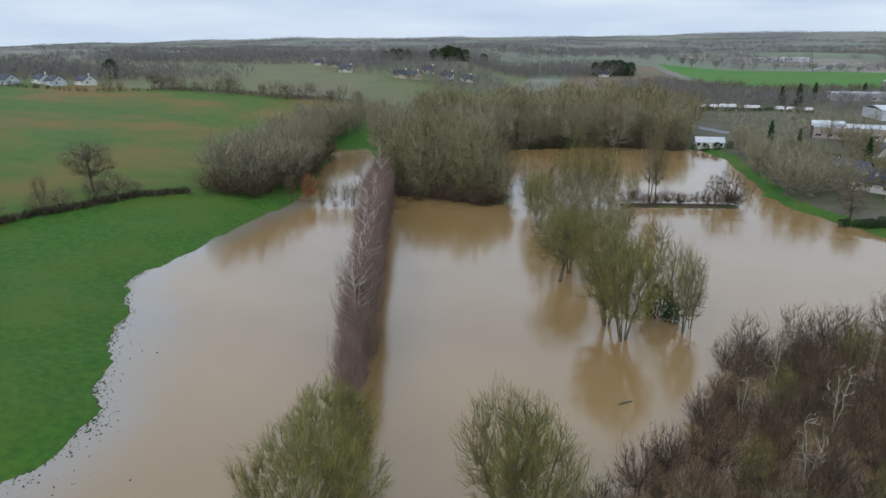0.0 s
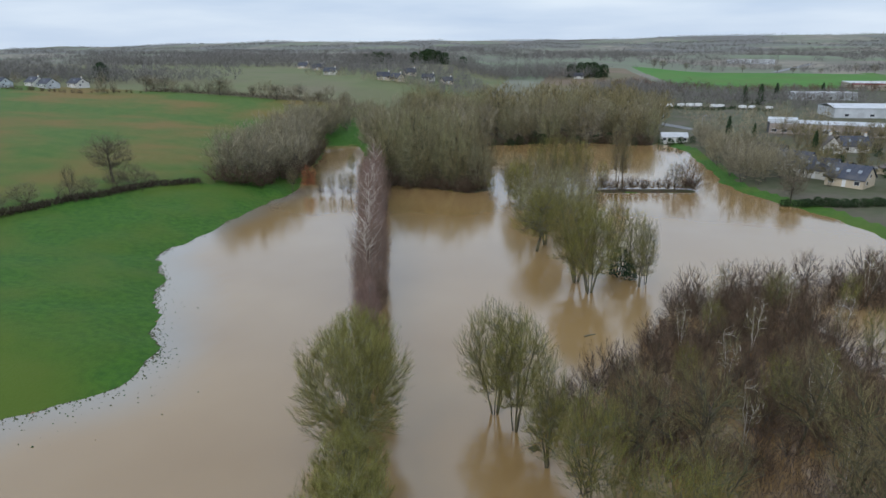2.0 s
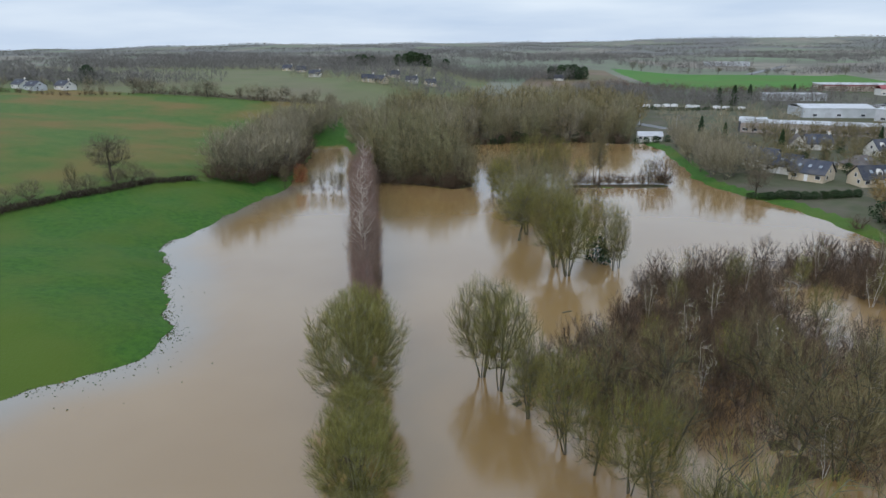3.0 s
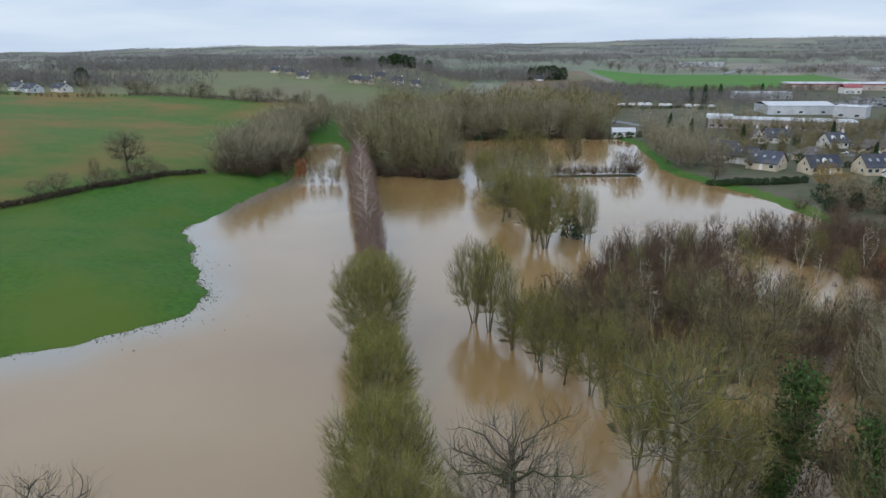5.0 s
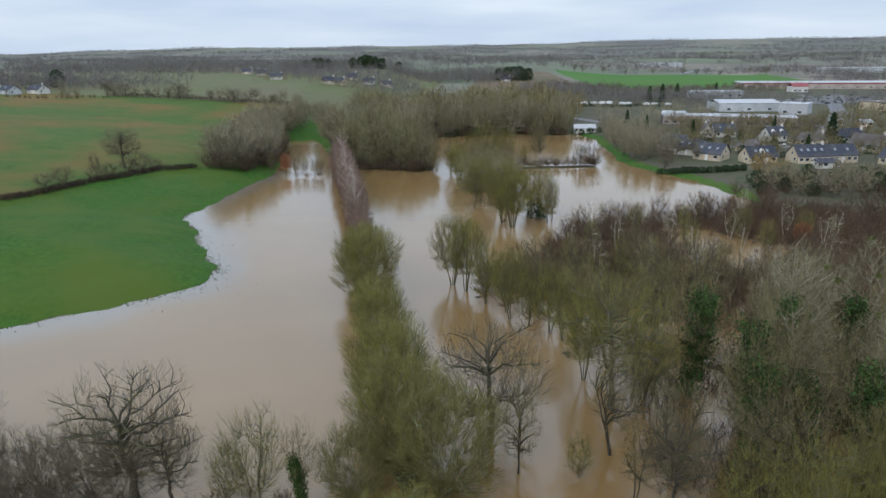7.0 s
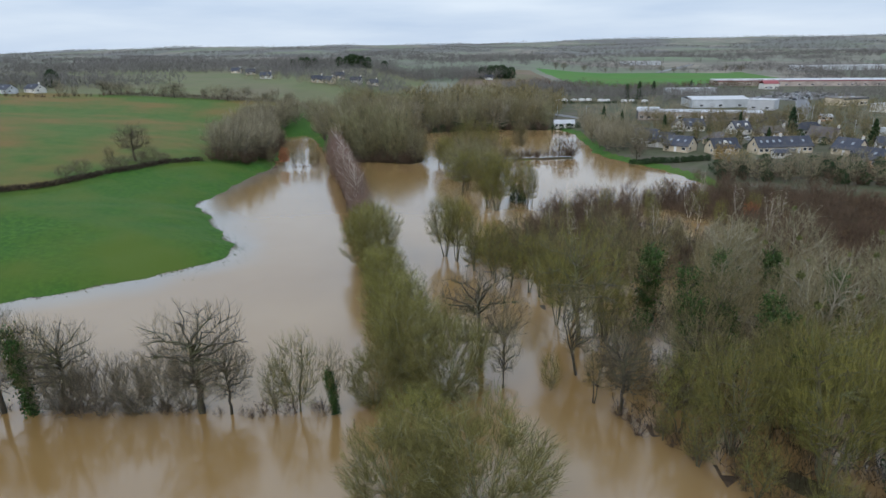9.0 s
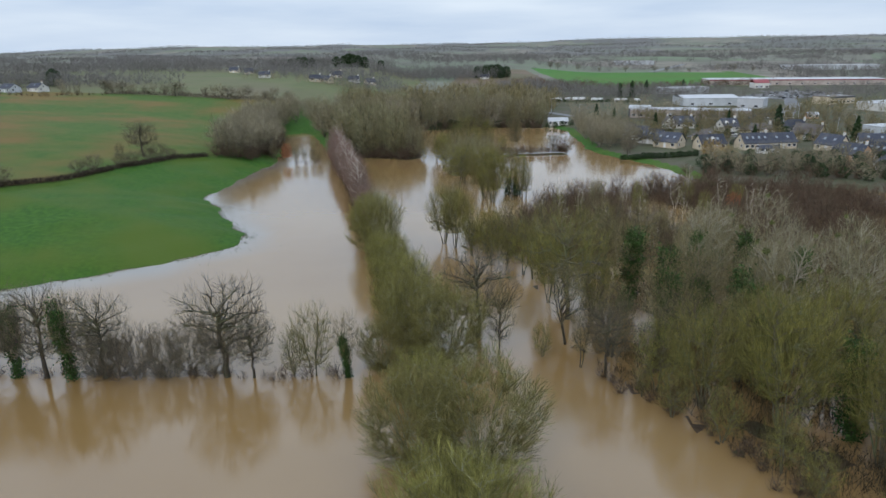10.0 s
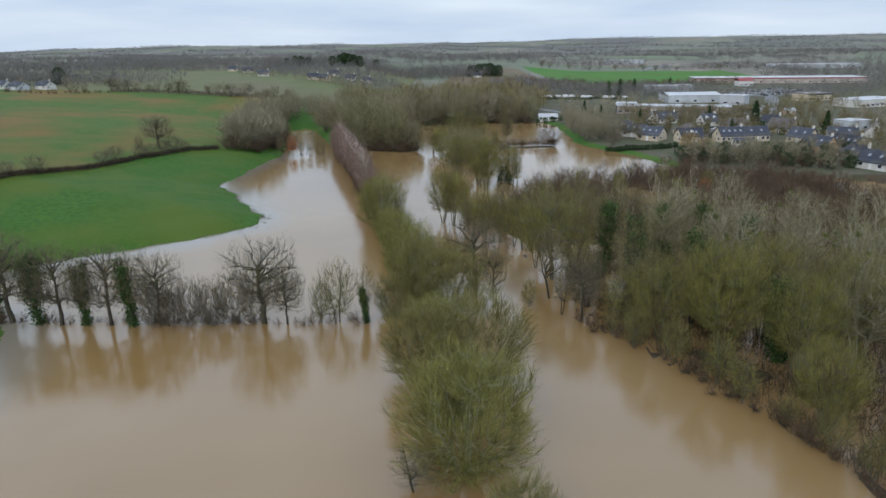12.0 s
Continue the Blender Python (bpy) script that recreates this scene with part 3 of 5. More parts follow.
# ---------------------------------------------------------------- tree patterns
NEAR_TREES = {
    "willow": (3, "willow_tree", "bushy olive-green willow in flood water", BARK_WILLOW, TWIG["willow"], None,
               dict(h=15, stems=13, lean=0.5, bole=0.03, limbs=70, branches=480, twigs=7796, girth=0.017, env=(0.45, 0.5, 0.5), foot=0.04, veil=0.01458, reach=0.085, side=2, stout=1.5, lo=0.55, rise=0.5, lift=0.05, wander=0.035)),
    "tall_willow": (3, "willow_tree", "tall olive-green willow with bare mossy stems", BARK, TWIG["olive"], None,
                    dict(h=16, stems=7, lean=0.42, bole=0.16, limbs=44, branches=300, twigs=4050, girth=0.02, env=(0.36, 0.6, 0.4), foot=0.2, veil=0.01238, reach=0.085, side=2, stout=1.6, lo=0.45, rise=0.5, lift=0.04, wander=0.035)),
    "oak": (3, "oak_tree", "bare spreading oak with dark branches", BARK_DARK, TWIG["oak"], None,
            dict(h=14, stems=1, bole=0.24, limbs=26, branches=360, twigs=3120, girth=0.034, env=(0.46, 0.62, 0.38), foot=0.28, leader=0.62, wander=0.07, veil=0.008925, reach=0.075, side=2, stout=1.15, rise=0.6)),
    "mossy_oak": (2, "oak_tree", "large bare oak with mossy olive limbs", BARK, TWIG["olive"], None,
            dict(h=14, stems=1, bole=0.24, limbs=26, branches=360, twigs=3120, girth=0.034, env=(0.46, 0.62, 0.38), foot=0.28, leader=0.62, wander=0.07, veil=0.008925, reach=0.075, side=2, stout=1.15, rise=0.6)),
    "birch": (3, "birch_tree", "slim birch with purple-brown twigs", BARK_BIRCH, TWIG["birch"], None,
              dict(h=15, stems=2, lean=0.25, bole=0.12, limbs=22, branches=80, twigs=1889, girth=0.015, env=(0.24, 0.5, 0.5), foot=0.03, leader=0.95, lift=0.05, veil=0.013, reach=0.1, side=1, sides=3, stout=0.8, rise=0.8)),
    "white_birch": (2, "white_birch", "tall birch with bright white branching stems", BARK_WHITE, TWIG["birch"], None,
                    dict(h=16, stems=2, lean=0.25, bole=0.1, limbs=26, branches=70, twigs=720, girth=0.017, env=(0.24, 0.52, 0.48), foot=0.1, leader=0.95, lift=0.04, veil=0.0117, reach=0.08, side=1, sides=3, stout=1.5, rise=0.8)),
    "alder": (3, "alder_tree", "leafless alder with olive-brown twigs", BARK, TWIG["olive"], None,
              dict(h=14, stems=3, lean=0.35, bole=0.15, limbs=24, branches=170, twigs=2160, girth=0.018, env=(0.34, 0.56, 0.44), foot=0.18, veil=0.01173, reach=0.09, side=1, sides=3, stout=1.4, lo=0.4, rise=0.5, lift=0.06)),
    "dark_tree": (3, "bare_tree", "leafless tree with dark upright stems and brown twigs", BARK_DARK, TWIG["alder"], None,
                  dict(h=14, stems=2, lean=0.35, bole=0.25, limbs=24, branches=120, twigs=1560, girth=0.024, env=(0.34, 0.6, 0.4), foot=0.22, veil=0.009975, reach=0.08, side=2, sides=3, stout=1.5, rise=0.7, lift=0.08)),
    "ash": (3, "ash_tree", "pale grey leafless ash with upswept branches", BARK_PALE, TWIG["ash"], "mistletoe",
            dict(h=16, stems=4, lean=0.4, bole=0.18, limbs=32, branches=240, twigs=1380, girth=0.018, env=(0.34, 0.58, 0.42), foot=0.3, veil=0.009754, reach=0.085, side=2, sides=3, lift=0.05, stout=1.6, lo=0.4, rise=0.85, wander=0.03)),
    "ivy": (3, "ivy_clad_tree", "leafless tree with ivy-covered trunk", BARK_DARK, TWIG["alder"], "ivy",
            dict(h=14, stems=2, lean=0.25, bole=0.35, limbs=20, branches=90, twigs=1330, girth=0.02, env=(0.34, 0.62, 0.38), foot=0.3, veil=0.01026, reach=0.095, side=2, sides=3, stout=1.1, rise=0.6)),
    "bush": (3, "bush", "low leafless brown bush at the waterside", BARK, TWIG["scrub"], None,
             dict(h=4, stems=4, lean=0.6, bole=0.02, limbs=10, branches=26, twigs=294, girth=0.012, env=(0.5, 0.42, 0.58), foot=0.03, veil=0.01721, reach=0.2, side=1, sides=3)),
    "shrub": (3, "hedge_shrub", "tall domed grey-brown shrub with fine bare stems", BARK_DARK, TWIG["oak"], None,
              dict(h=8, stems=8, lean=0.55, bole=0.03, limbs=24, branches=110, twigs=1300, girth=0.011, env=(0.5, 0.5, 0.5), foot=0.03, lift=0.04, veil=0.0125, reach=0.12, side=2, sides=3, rise=0.8, wander=0.03, lo=0.4)),
    "sapling": (3, "sapling", "slender pale sapling rising from the thicket", BARK_WHITE, TWIG["ash"], None,
                dict(h=9, stems=3, lean=0.4, bole=0.15, limbs=16, branches=34, twigs=220, girth=0.012, env=(0.22, 0.55, 0.45), foot=0.25, leader=0.95, lift=0.05, veil=0.0104, reach=0.12, side=1, sides=3, stout=1.3)),
    "red": (1, "copper_tree", "small tree with rusty dead leaves standing in water", BARK_DARK, TWIG["red"], None,
            dict(h=9, stems=1, bole=0.25, limbs=16, branches=50, twigs=1500, girth=0.02, env=(0.36, 0.58, 0.42), foot=0.25, veil=0.03, reach=0.08, side=1, sides=3)),
    "willow_m": (4, "willow_tree", "rounded olive-green willow by the flood", BARK_WILLOW, TWIG["grove"], None,
                 dict(h=15, stems=5, lean=0.5, bole=0.06, limbs=24, branches=110, twigs=1020, girth=0.018, env=(0.4, 0.48, 0.52), foot=0.06, veil=0.02808, reach=0.095, side=2, sides=3, stout=1.7, lo=0.45, rise=0.5)),
    "alder_m": (4, "wood_tree", "leafless brown tree in a dense wood", BARK_DARK, TWIG["alder"], None,
                dict(h=14, stems=3, lean=0.35, bole=0.15, limbs=16, branches=60, twigs=900, girth=0.017, env=(0.36, 0.55, 0.45), foot=0.12, veil=0.02592, reach=0.11, side=1, sides=3, stout=1.7, rise=0.5)),
    "brown_m": (4, "thicket_tree", "leafless reddish-brown tree in the wet thicket", BARK_DARK, TWIG["scrub"], None,
                dict(h=10, stems=5, lean=0.4, bole=0.06, limbs=14, branches=44, twigs=650, girth=0.012, env=(0.34, 0.5, 0.5), foot=0.04, lift=0.05, veil=0.01802, reach=0.14, side=1, sides=3, rise=0.8, wander=0.04)),
    "alder_f": (4, "copse_tree", "leafless grey-brown tree in a distant copse", BARK_FAR, TWIG["copse"], None,
                dict(h=14, stems=3, lean=0.35, bole=0.15, limbs=10, branches=24, twigs=520, girth=0.017, env=(0.46, 0.52, 0.48), foot=0.04, veil=0.04704, reach=0.12, side=1, sides=3, stout=1.4, rise=0.5)),
    "town": (4, "garden_tree", "small leafless garden tree between houses", BARK_FAR, TWIG["alder"], None,
             dict(h=8, stems=2, lean=0.4, bole=0.15, limbs=8, branches=14, twigs=330, girth=0.018, env=(0.42, 0.55, 0.45), foot=0.1, veil=0.0272, reach=0.14, side=1, sides=3, stout=1.3)),
    "golden": (1, "golden_willow", "golden-twigged weeping willow behind the gardens", BARK_FAR, TWIG["gold"], None,
               dict(h=8, stems=3, lean=0.45, bole=0.1, limbs=12, branches=40, twigs=900, girth=0.02, env=(0.5, 0.5, 0.5), foot=0.05, veil=0.025, reach=0.12, side=1, sides=3)),
    "oak_m": (3, "oak_tree", "round-crowned leafless oak in the hedge", BARK_DARK, TWIG["oak"], None,
              dict(h=14, stems=1, bole=0.22, limbs=18, branches=70, twigs=1140, girth=0.036, env=(0.5, 0.6, 0.4), foot=0.2, leader=0.6, veil=0.02415, reach=0.09, side=1, sides=3, stout=1.4)),
}
BASE = {}
for kind, (count, name, label, bark, twig, extra, kw) in NEAR_TREES.items():
    pattern(kind, count, name=name, label=label, category="bush" if name == "bush" else "tree", bark=bark, twig=twig, extra=extra, **kw)
    BASE[kind] = kw["h"]


def leafy(name, label, category, h, wide, count, size, cone, leaf):
    """An evergreen: a trunk and a crown of many small leaves."""
    root = tagged(new(name), label, category)
    z = rng.uniform(0.03, 1, count)
    if cone:
        r = (1 - z) ** 0.6 * wide * (0.75 + 0.25 * np.sin(z * 40)) + 0.05
    else:
        r = wide * np.sqrt(np.clip(1 - (2 * z - 0.9) ** 2 / 1.25, 0.02, 1))
    a = rng.uniform(0, 6.28, count)
    lump = 1 + 0.22 * np.sin(3 * a + 5 * z) + 0.15 * np.sin(7 * a - 9 * z)
    rr = r * lump * rng.uniform(0.55, 1.05, count)
    lv, lt = leaves(np.stack([rr * np.cos(a), rr * np.sin(a), z * h], -1), size)
    line = np.array([[[0, 0, -0.5], [0, 0, 0.4 * h], [0, 0, 0.9 * h]]])
    wv, wq = wood(line, np.array([0.025 * h]), 6, 0.15)
    part_mesh("trunk", fast_mesh("trunk", wv, wq, NO_T, [BARK]), root)
    part_mesh("crown", fast_mesh("crown", lv, NO_Q, lt, [leaf]), root)
    return root


PATTERNS["conifer"] = [leafy("conifer", "dark green conifer among bare trees", "tree", 12, 2.4, 1300, 0.34, True, GREEN) for _ in range(2)]
PATTERNS["pine"] = [leafy("pine_tree", "dark rounded pine on the far hill", "tree", 12, 4.2, 1000, 0.5, False, GREEN) for _ in range(2)]
PATTERNS["evergreen"] = [leafy("evergreen_bush", "dense dark evergreen shrub", "bush", 5, 2.6, 750, 0.25, False, GREEN) for _ in range(3)]
BASE["conifer"], BASE["evergreen"], BASE["pine"] = 12, 5, 12


def grove(kind, pts, lo, hi, group, label="", wide=1.0):
    sow(kind, pts, lo, hi, BASE[kind], group, label, wide)


def set_trees(rows, group, label=""):
    for kind, x, y, h, wide in rows:
        plant(kind, x, y, h, BASE[kind], group, label, wide)


# the row along the drowned dyke: birches, then willows
grove("birch", along([(-57, 178), (-29.5, 84)], 2.2, 1.0), 10, 14, "birch row on the dyke", wide=1.0)
grove("bush", along([(-57, 178), (-29.5, 84)], 3.0, 1.0), 3, 5, "birch row on the dyke", "leafless brown undergrowth at the foot of the birches")
set_trees([("white_birch", -31, 88, 15.5, 0.9), ("white_birch", -33.5, 98, 15, 0.9), ("white_birch", -36.5, 108, 15.5, 0.9), ("white_birch", -41, 122, 16, 0.9), ("white_birch", -46, 140, 15, 0.9), ("white_birch", -53, 165, 17, 0.8)], "birch row on the dyke")
grove("white_birch", along([(-49, 150), (-29.5, 84)], 8.0, 0.9), 12, 14.5, "birch row on the dyke", wide=0.8)
grove("birch", along([(-29.5, 84), (-25, 69)], 2.4, 0.8), 9, 12, "birch row on the dyke", wide=1.0)
set_trees([("willow", -23.5, 62, 11, 0.95), ("willow", -20.8, 51, 14, 1.0), ("willow", -17.8, 41.5, 8.5, 1.0), ("willow", -15.5, 34, 10, 1.05), ("willow", -13, 25, 8, 1.1), ("willow", -11, 16, 12.5, 1.0), ("willow", -8.5, 7, 12.5, 1.05), ("willow", -12, 2, 8.5, 1.0), ("willow", -3.5, 3.0, 12.5, 1.1),
           ("oak", 0.8, 12, 15.5, 0.95), ("dark_tree", 3.6, 6.0, 12, 0.6), ("willow", -6, -8, 8, 1.2), ("willow", -6, -18.5, 11.5, 1.2), ("willow", 1.0, -19.5, 13.5, 1.2), ("willow", -1.5, -28, 9, 1.2), ("willow", -0.4, -37, 14.5, 1.2), ("willow", 4.5, -48.5, 9, 1.0), ("dark_tree", -5.5, -40, 6.5, 1.2)], "willow row on the dyke")

# trees in the open water east of the canal
set_trees([("tall_willow", -7.0, 60.2, 14.5, 0.85), ("tall_willow", -4.4, 57, 14, 0.85), ("tall_willow", 4.6, 100.4, 16.5, 0.95), ("tall_willow", 2.3, 105, 17, 0.9), ("tall_willow", -4, 127, 14, 0.9), ("willow_m", 2, 131, 14, 0.9), ("willow_m", -8, 140, 14, 0.9), ("willow_m", -3, 150, 14, 0.85), ("tall_willow", -12.5, 157.5, 14, 0.8)], "willows standing in the flood")
set_trees([("mossy_oak", -5.5, 122, 14, 1.0)], "willows standing in the flood", "wide bare oak leaning over the flood water")
set_trees([("alder", -0.9, 53, 12, 0.6), ("alder", 12.9, 104.4, 14, 0.55), ("alder", 14.2, 106, 13, 0.5), ("alder", 12.3, 110.4, 14, 0.6), ("alder", 9.6, 119, 15, 0.7), ("alder", 4, 138, 13, 0.7), ("alder", -20.8, 169, 9, 0.5), ("alder", -6.1, 187, 17, 0.65), ("alder", -2.6, 188, 17.5, 0.6), ("alder", 1.2, 187, 17, 0.65), ("alder", 4.4, 186, 16, 0.6), ("alder", -9.5, 184, 15, 0.7), ("alder", -1, 178, 14, 0.7), ("alder", 9.8, 185, 9, 0.8)], "alders standing in the flood")
set_trees([("alder_m", -6, 150, 14, 0.9), ("alder_m", -12, 166, 14, 0.9), ("willow_m", 1, 160, 13, 0.9), ("alder_m", 6, 150, 12, 0.8), ("alder_m", -16, 174, 14, 0.8), ("alder_m", -4, 173, 14, 0.9), ("willow_m", -9, 176, 13, 0.8), ("alder_m", 4, 174, 13, 0.8)], "alders standing in the flood", "leafless olive-brown tree in flood water")
set_trees([("evergreen", 10.2, 110.5, 6, 0.75), ("evergreen", 11.8, 108.5, 4, 0.7)], "ivy thickets in the flood", "dark ivy-covered thicket in flood water")
set_trees([("dark_tree", 14.3, 186, 20, 0.5), ("dark_tree", 16, 186.5, 17, 0.5)], "trees on the islet", "tall bare tree with many slim upright stems")
grove("bush", along([(8.5, 182.5), (36, 187)], 1.4, 0.7), 3, 4.6, "bushes on the islet", wide=1.2)
set_trees([("oak_m", 30.5, 186, 8.5, 0.8), ("bush", 34.6, 187, 9.5, 1.15), ("bush", -28, 180.5, 9.5, 1.0), ("bush", -24.5, 181, 7, 1.0)], "trees on the islet", "dense domed leafless tree over the water")

# the wood north of the canal
grove("willow_m", scatter([(-57, 183), (-27, 175), (-22, 182), (-32, 215), (-60, 212)], 7.5), 13, 20, "willow wood beyond the canal")
grove("alder_m", scatter([(-57, 184), (-28, 176), (-23, 182), (-32, 215), (-60, 212)], 7.0), 12, 19, "willow wood beyond the canal", "leafless olive-brown tree at the flood edge")
NORTH_WOOD = [(-62, 205), (-36, 215), (-44, 258), (-30, 270), (36, 282), (38, 320), (-70, 325), (-88, 262)]
grove("alder_f", scatter(NORTH_WOOD, 11.0), 13, 20, "wood north of the flood")
grove("alder_m", scatter(NORTH_WOOD, 10.5), 12, 20, "wood north of the flood", "leafless brown tree with dark trunk in the north wood")
grove("willow_m", scatter(NORTH_WOOD, 12.0), 13, 19, "wood north of the flood", "olive-grey willow in the north wood")
grove("evergreen", along([(-32, 268), (-12, 277), (13, 281), (34, 278)], 6.5, 1.0), 2.5, 5, "ivy thickets under the north wood", "dark green ivy thicket under bare trees")
grove("bush", along([(-42, 258), (-30, 269), (-12, 276), (13, 280), (34, 277)], 2.4, 0.8), 3, 6, "bushes under the north wood", "brown leafless bush at the water's far edge", 1.3)

grove("bush", along([(-57, 182), (-44, 178.5), (-28, 174.5), (-24, 178)], 2.0, 0.8), 3, 6, "bushes under the willow wood", "brown leafless bush at the water under willows", 1.3)

# the hedge across the flooded meadow
set_trees([("oak", -32.6, -0.9, 15, 1.0), ("oak", -29, -1, 10.5, 0.75), ("oak", -49, -1.7, 13.5, 0.75), ("ivy", -53.2, -1.8, 14, 0.8), ("oak", -57, -2, 15, 0.75), ("ivy", -61, -2, 13, 0.7), ("oak", -65, -2, 15, 0.8), ("ivy", -69, -1.5, 14, 0.9), ("oak", -74, -1, 16, 0.9), ("ivy", -79, 2, 15, 0.9), ("ivy", -84, 8, 15, 1.0),
           ("alder", -20.9, -0.5, 12, 0.85), ("ivy", -16.4, -0.4, 11, 0.55), ("alder", -23.5, -0.6, 9, 0.7)], "hedgerow trees across the meadow")
grove("shrub", along([(-51, -1.8), (-35, -1)], 2.4, 0.6), 7.0, 9.5, "hedgerow shrubs in the water", "tall grey-brown shrub standing in flood water", 0.8)
grove("bush", along([(-78, -1), (-17, -0.5)], 2.2, 0.5), 2, 3.4, "hedgerow shrubs in the water")

# the flooded wood east of the canal
POOL = [(39, 99), (38, 80), (46, 70), (57, 70), (62, 86), (50, 99)]


def dry_spot(x, y):
    """Away from the open pool in the thicket, but for a few stems."""
    return not inside(np.array(x), np.array(y), POOL) or rng.random() < 0.02


grove("alder", along([(1, 51.5), (3, 46.5), (9, 40), (12.5, 35)], 3.6, 0.6), 9, 14, "trees on the canal bank", wide=0.9)
set_trees([("alder", 9.5, 6, 6, 0.8), ("mossy_oak", 14.8, 19, 19, 0.85), ("oak", 17.3, 0.6, 11, 0.8), ("dark_tree", 13.5, 10, 13, 0.8), ("dark_tree", 14.5, 3, 9, 0.6), ("tall_willow", 12.5, 26, 13, 0.7)], "trees on the canal bank")
grove("brown_m", scatter([(-3, 60), (4, 70), (9, 76), (14, 87), (18, 100), (40, 110), (72, 123), (105, 110), (112, 75), (60, 66), (30, 58), (8, 50)], 3.8, dry_spot), 4.5, 7.6, "flooded thicket", wide=1.3)
grove("bush", scatter([(-2, 60), (4, 69), (9, 75), (14, 86), (20, 96), (38, 102), (36, 72), (44, 62), (12, 50)], 4.6), 3, 5, "flooded thicket", "dark leafless shrub in the flooded thicket", 1.2)
grove("alder", scatter([(8, 60), (18, 78), (22, 98), (60, 108), (70, 90), (40, 64)], 10.0), 6, 9, "flooded thicket", wide=0.8)
grove("sapling", scatter([(8, 56), (16, 84), (22, 104), (60, 108), (80, 96), (60, 50), (26, 40)], 9.0), 6.5, 10, "pale saplings in the thicket")
grove("dark_tree", scatter([(6, 54), (12, 44), (24, 40), (34, 50), (26, 60), (12, 58)], 6.0), 9, 14, "flooded thicket")
grove("ash", scatter([(31, 18), (44, 5), (64, 3), (74, 20), (56, 44), (34, 38)], 7.6), 14, 19, "pale trees in the wet wood")
grove("brown_m", scatter([(34, 48), (50, 44), (68, 20), (112, 40), (112, 74), (60, 66)], 4.8, dry_spot), 5, 8, "reddish thicket in the wet wood", wide=1.3)
grove("alder_m", scatter([(26, 44), (40, 40), (58, 50), (40, 62)], 6.0), 9, 13, "reddish thicket in the wet wood")
grove("dark_tree", scatter([(18, 4), (24, -6), (36, 0), (30, 14), (24, 22), (15, 32)], 7.4), 10, 15, "brown trees in the wet wood")
grove("alder", scatter([(18, 4), (24, -6), (36, 0), (30, 16), (24, 26), (16, 32)], 11.0), 8, 14, "brown trees in the wet wood")
grove("ivy", scatter([(24, 8), (38, 4), (50, 16), (38, 32), (24, 26)], 6.0), 12, 16, "ivy-clad trees in the wet wood")
grove("tall_willow", scatter([(27, -7), (35, -22), (52, -22), (50, -2), (34, 1)], 7.4), 13, 17, "willows in the wet wood", wide=1.05)
grove("ivy", scatter([(30, -6), (36, -20), (48, -20), (46, -2), (36, 0)], 9.0), 11, 14, "ivy-clad trees in the wet wood")
grove("dark_tree", scatter([(46, -6), (50, -28), (66, -26), (70, -4), (52, 2)], 8.0), 12, 16, "brown trees in the wet wood")
grove("ash", scatter([(44, -8), (56, -22), (76, -18), (80, 2), (60, 4)], 8.0), 13, 17, "pale trees in the wet wood")
grove("willow_m", scatter([(66, -22), (80, -20), (110, 20), (95, 40), (74, 14)], 8.0), 11, 15, "willows in the wet wood")
grove("alder_m", scatter([(62, -22), (80, -20), (112, 20), (100, 44), (72, 24)], 7.5), 11, 15, "brown trees in the wet wood")
grove("tall_willow", scatter([(38, -29), (50, -58), (62, -58), (60, -26), (52, -24)], 8.0), 10, 14, "willows in the wet wood")
grove("dark_tree", scatter([(38, -28), (52, -60), (72, -60), (68, -26), (52, -24)], 8.5), 9, 14, "brown trees in the wet wood")
grove("alder", along([(20, -4), (28, -15), (36, -30), (46, -50)], 5.5, 0.6), 4, 8, "trees on the canal bank", "young olive-brown alder leaning over the canal bank", 1.0)
set_trees([("red", 66, 88, 6, 1.0)], "flooded thicket", "small tree with rusty dead leaves in the thicket")
grove("bush", scatter(POOL, 4.5), 1.0, 2.2, "low bushes in the pool")
grove("bush", along([(17, 1), (25, -10), (34, -27), (44, -50)], 2.0, 0.6), 2.0, 3.4, "bushes on the canal bank")
undergrowth("brown brambles and thin stems under the thicket", [(-3, 60), (4, 70), (9, 76), (14, 87), (18, 100), (40, 110), (72, 122), (105, 110), (112, 75), (70, 20), (40, 42), (8, 50)], 13.0, 1.2, 3.6, 0.022, TWIG["scrub"], dry_spot)
# fills the gaps of the wet wood with painted-in shade
undergrowth("brambles coloured dark as the shade on the floor of the wet wood", [(17, 2), (25, -10), (34, -27), (50, -62), (80, -60), (90, 10), (70, 22), (48, 40), (28, 38), (18, 26)], 9.0, 0.8, 3.0, 0.028, TWIG["shade"])

# the meadow edge to the west
set_trees([("oak", -116.5, 140, 13, 1.1)], "trees on the field bank", "round-crowned bare oak with a thick trunk on the bank")
HEDGE_LINE = [(-140, 20), (-124, 68), (-116, 92), (-113, 115), (-109, 127), (-106, 142), (-99, 152)]


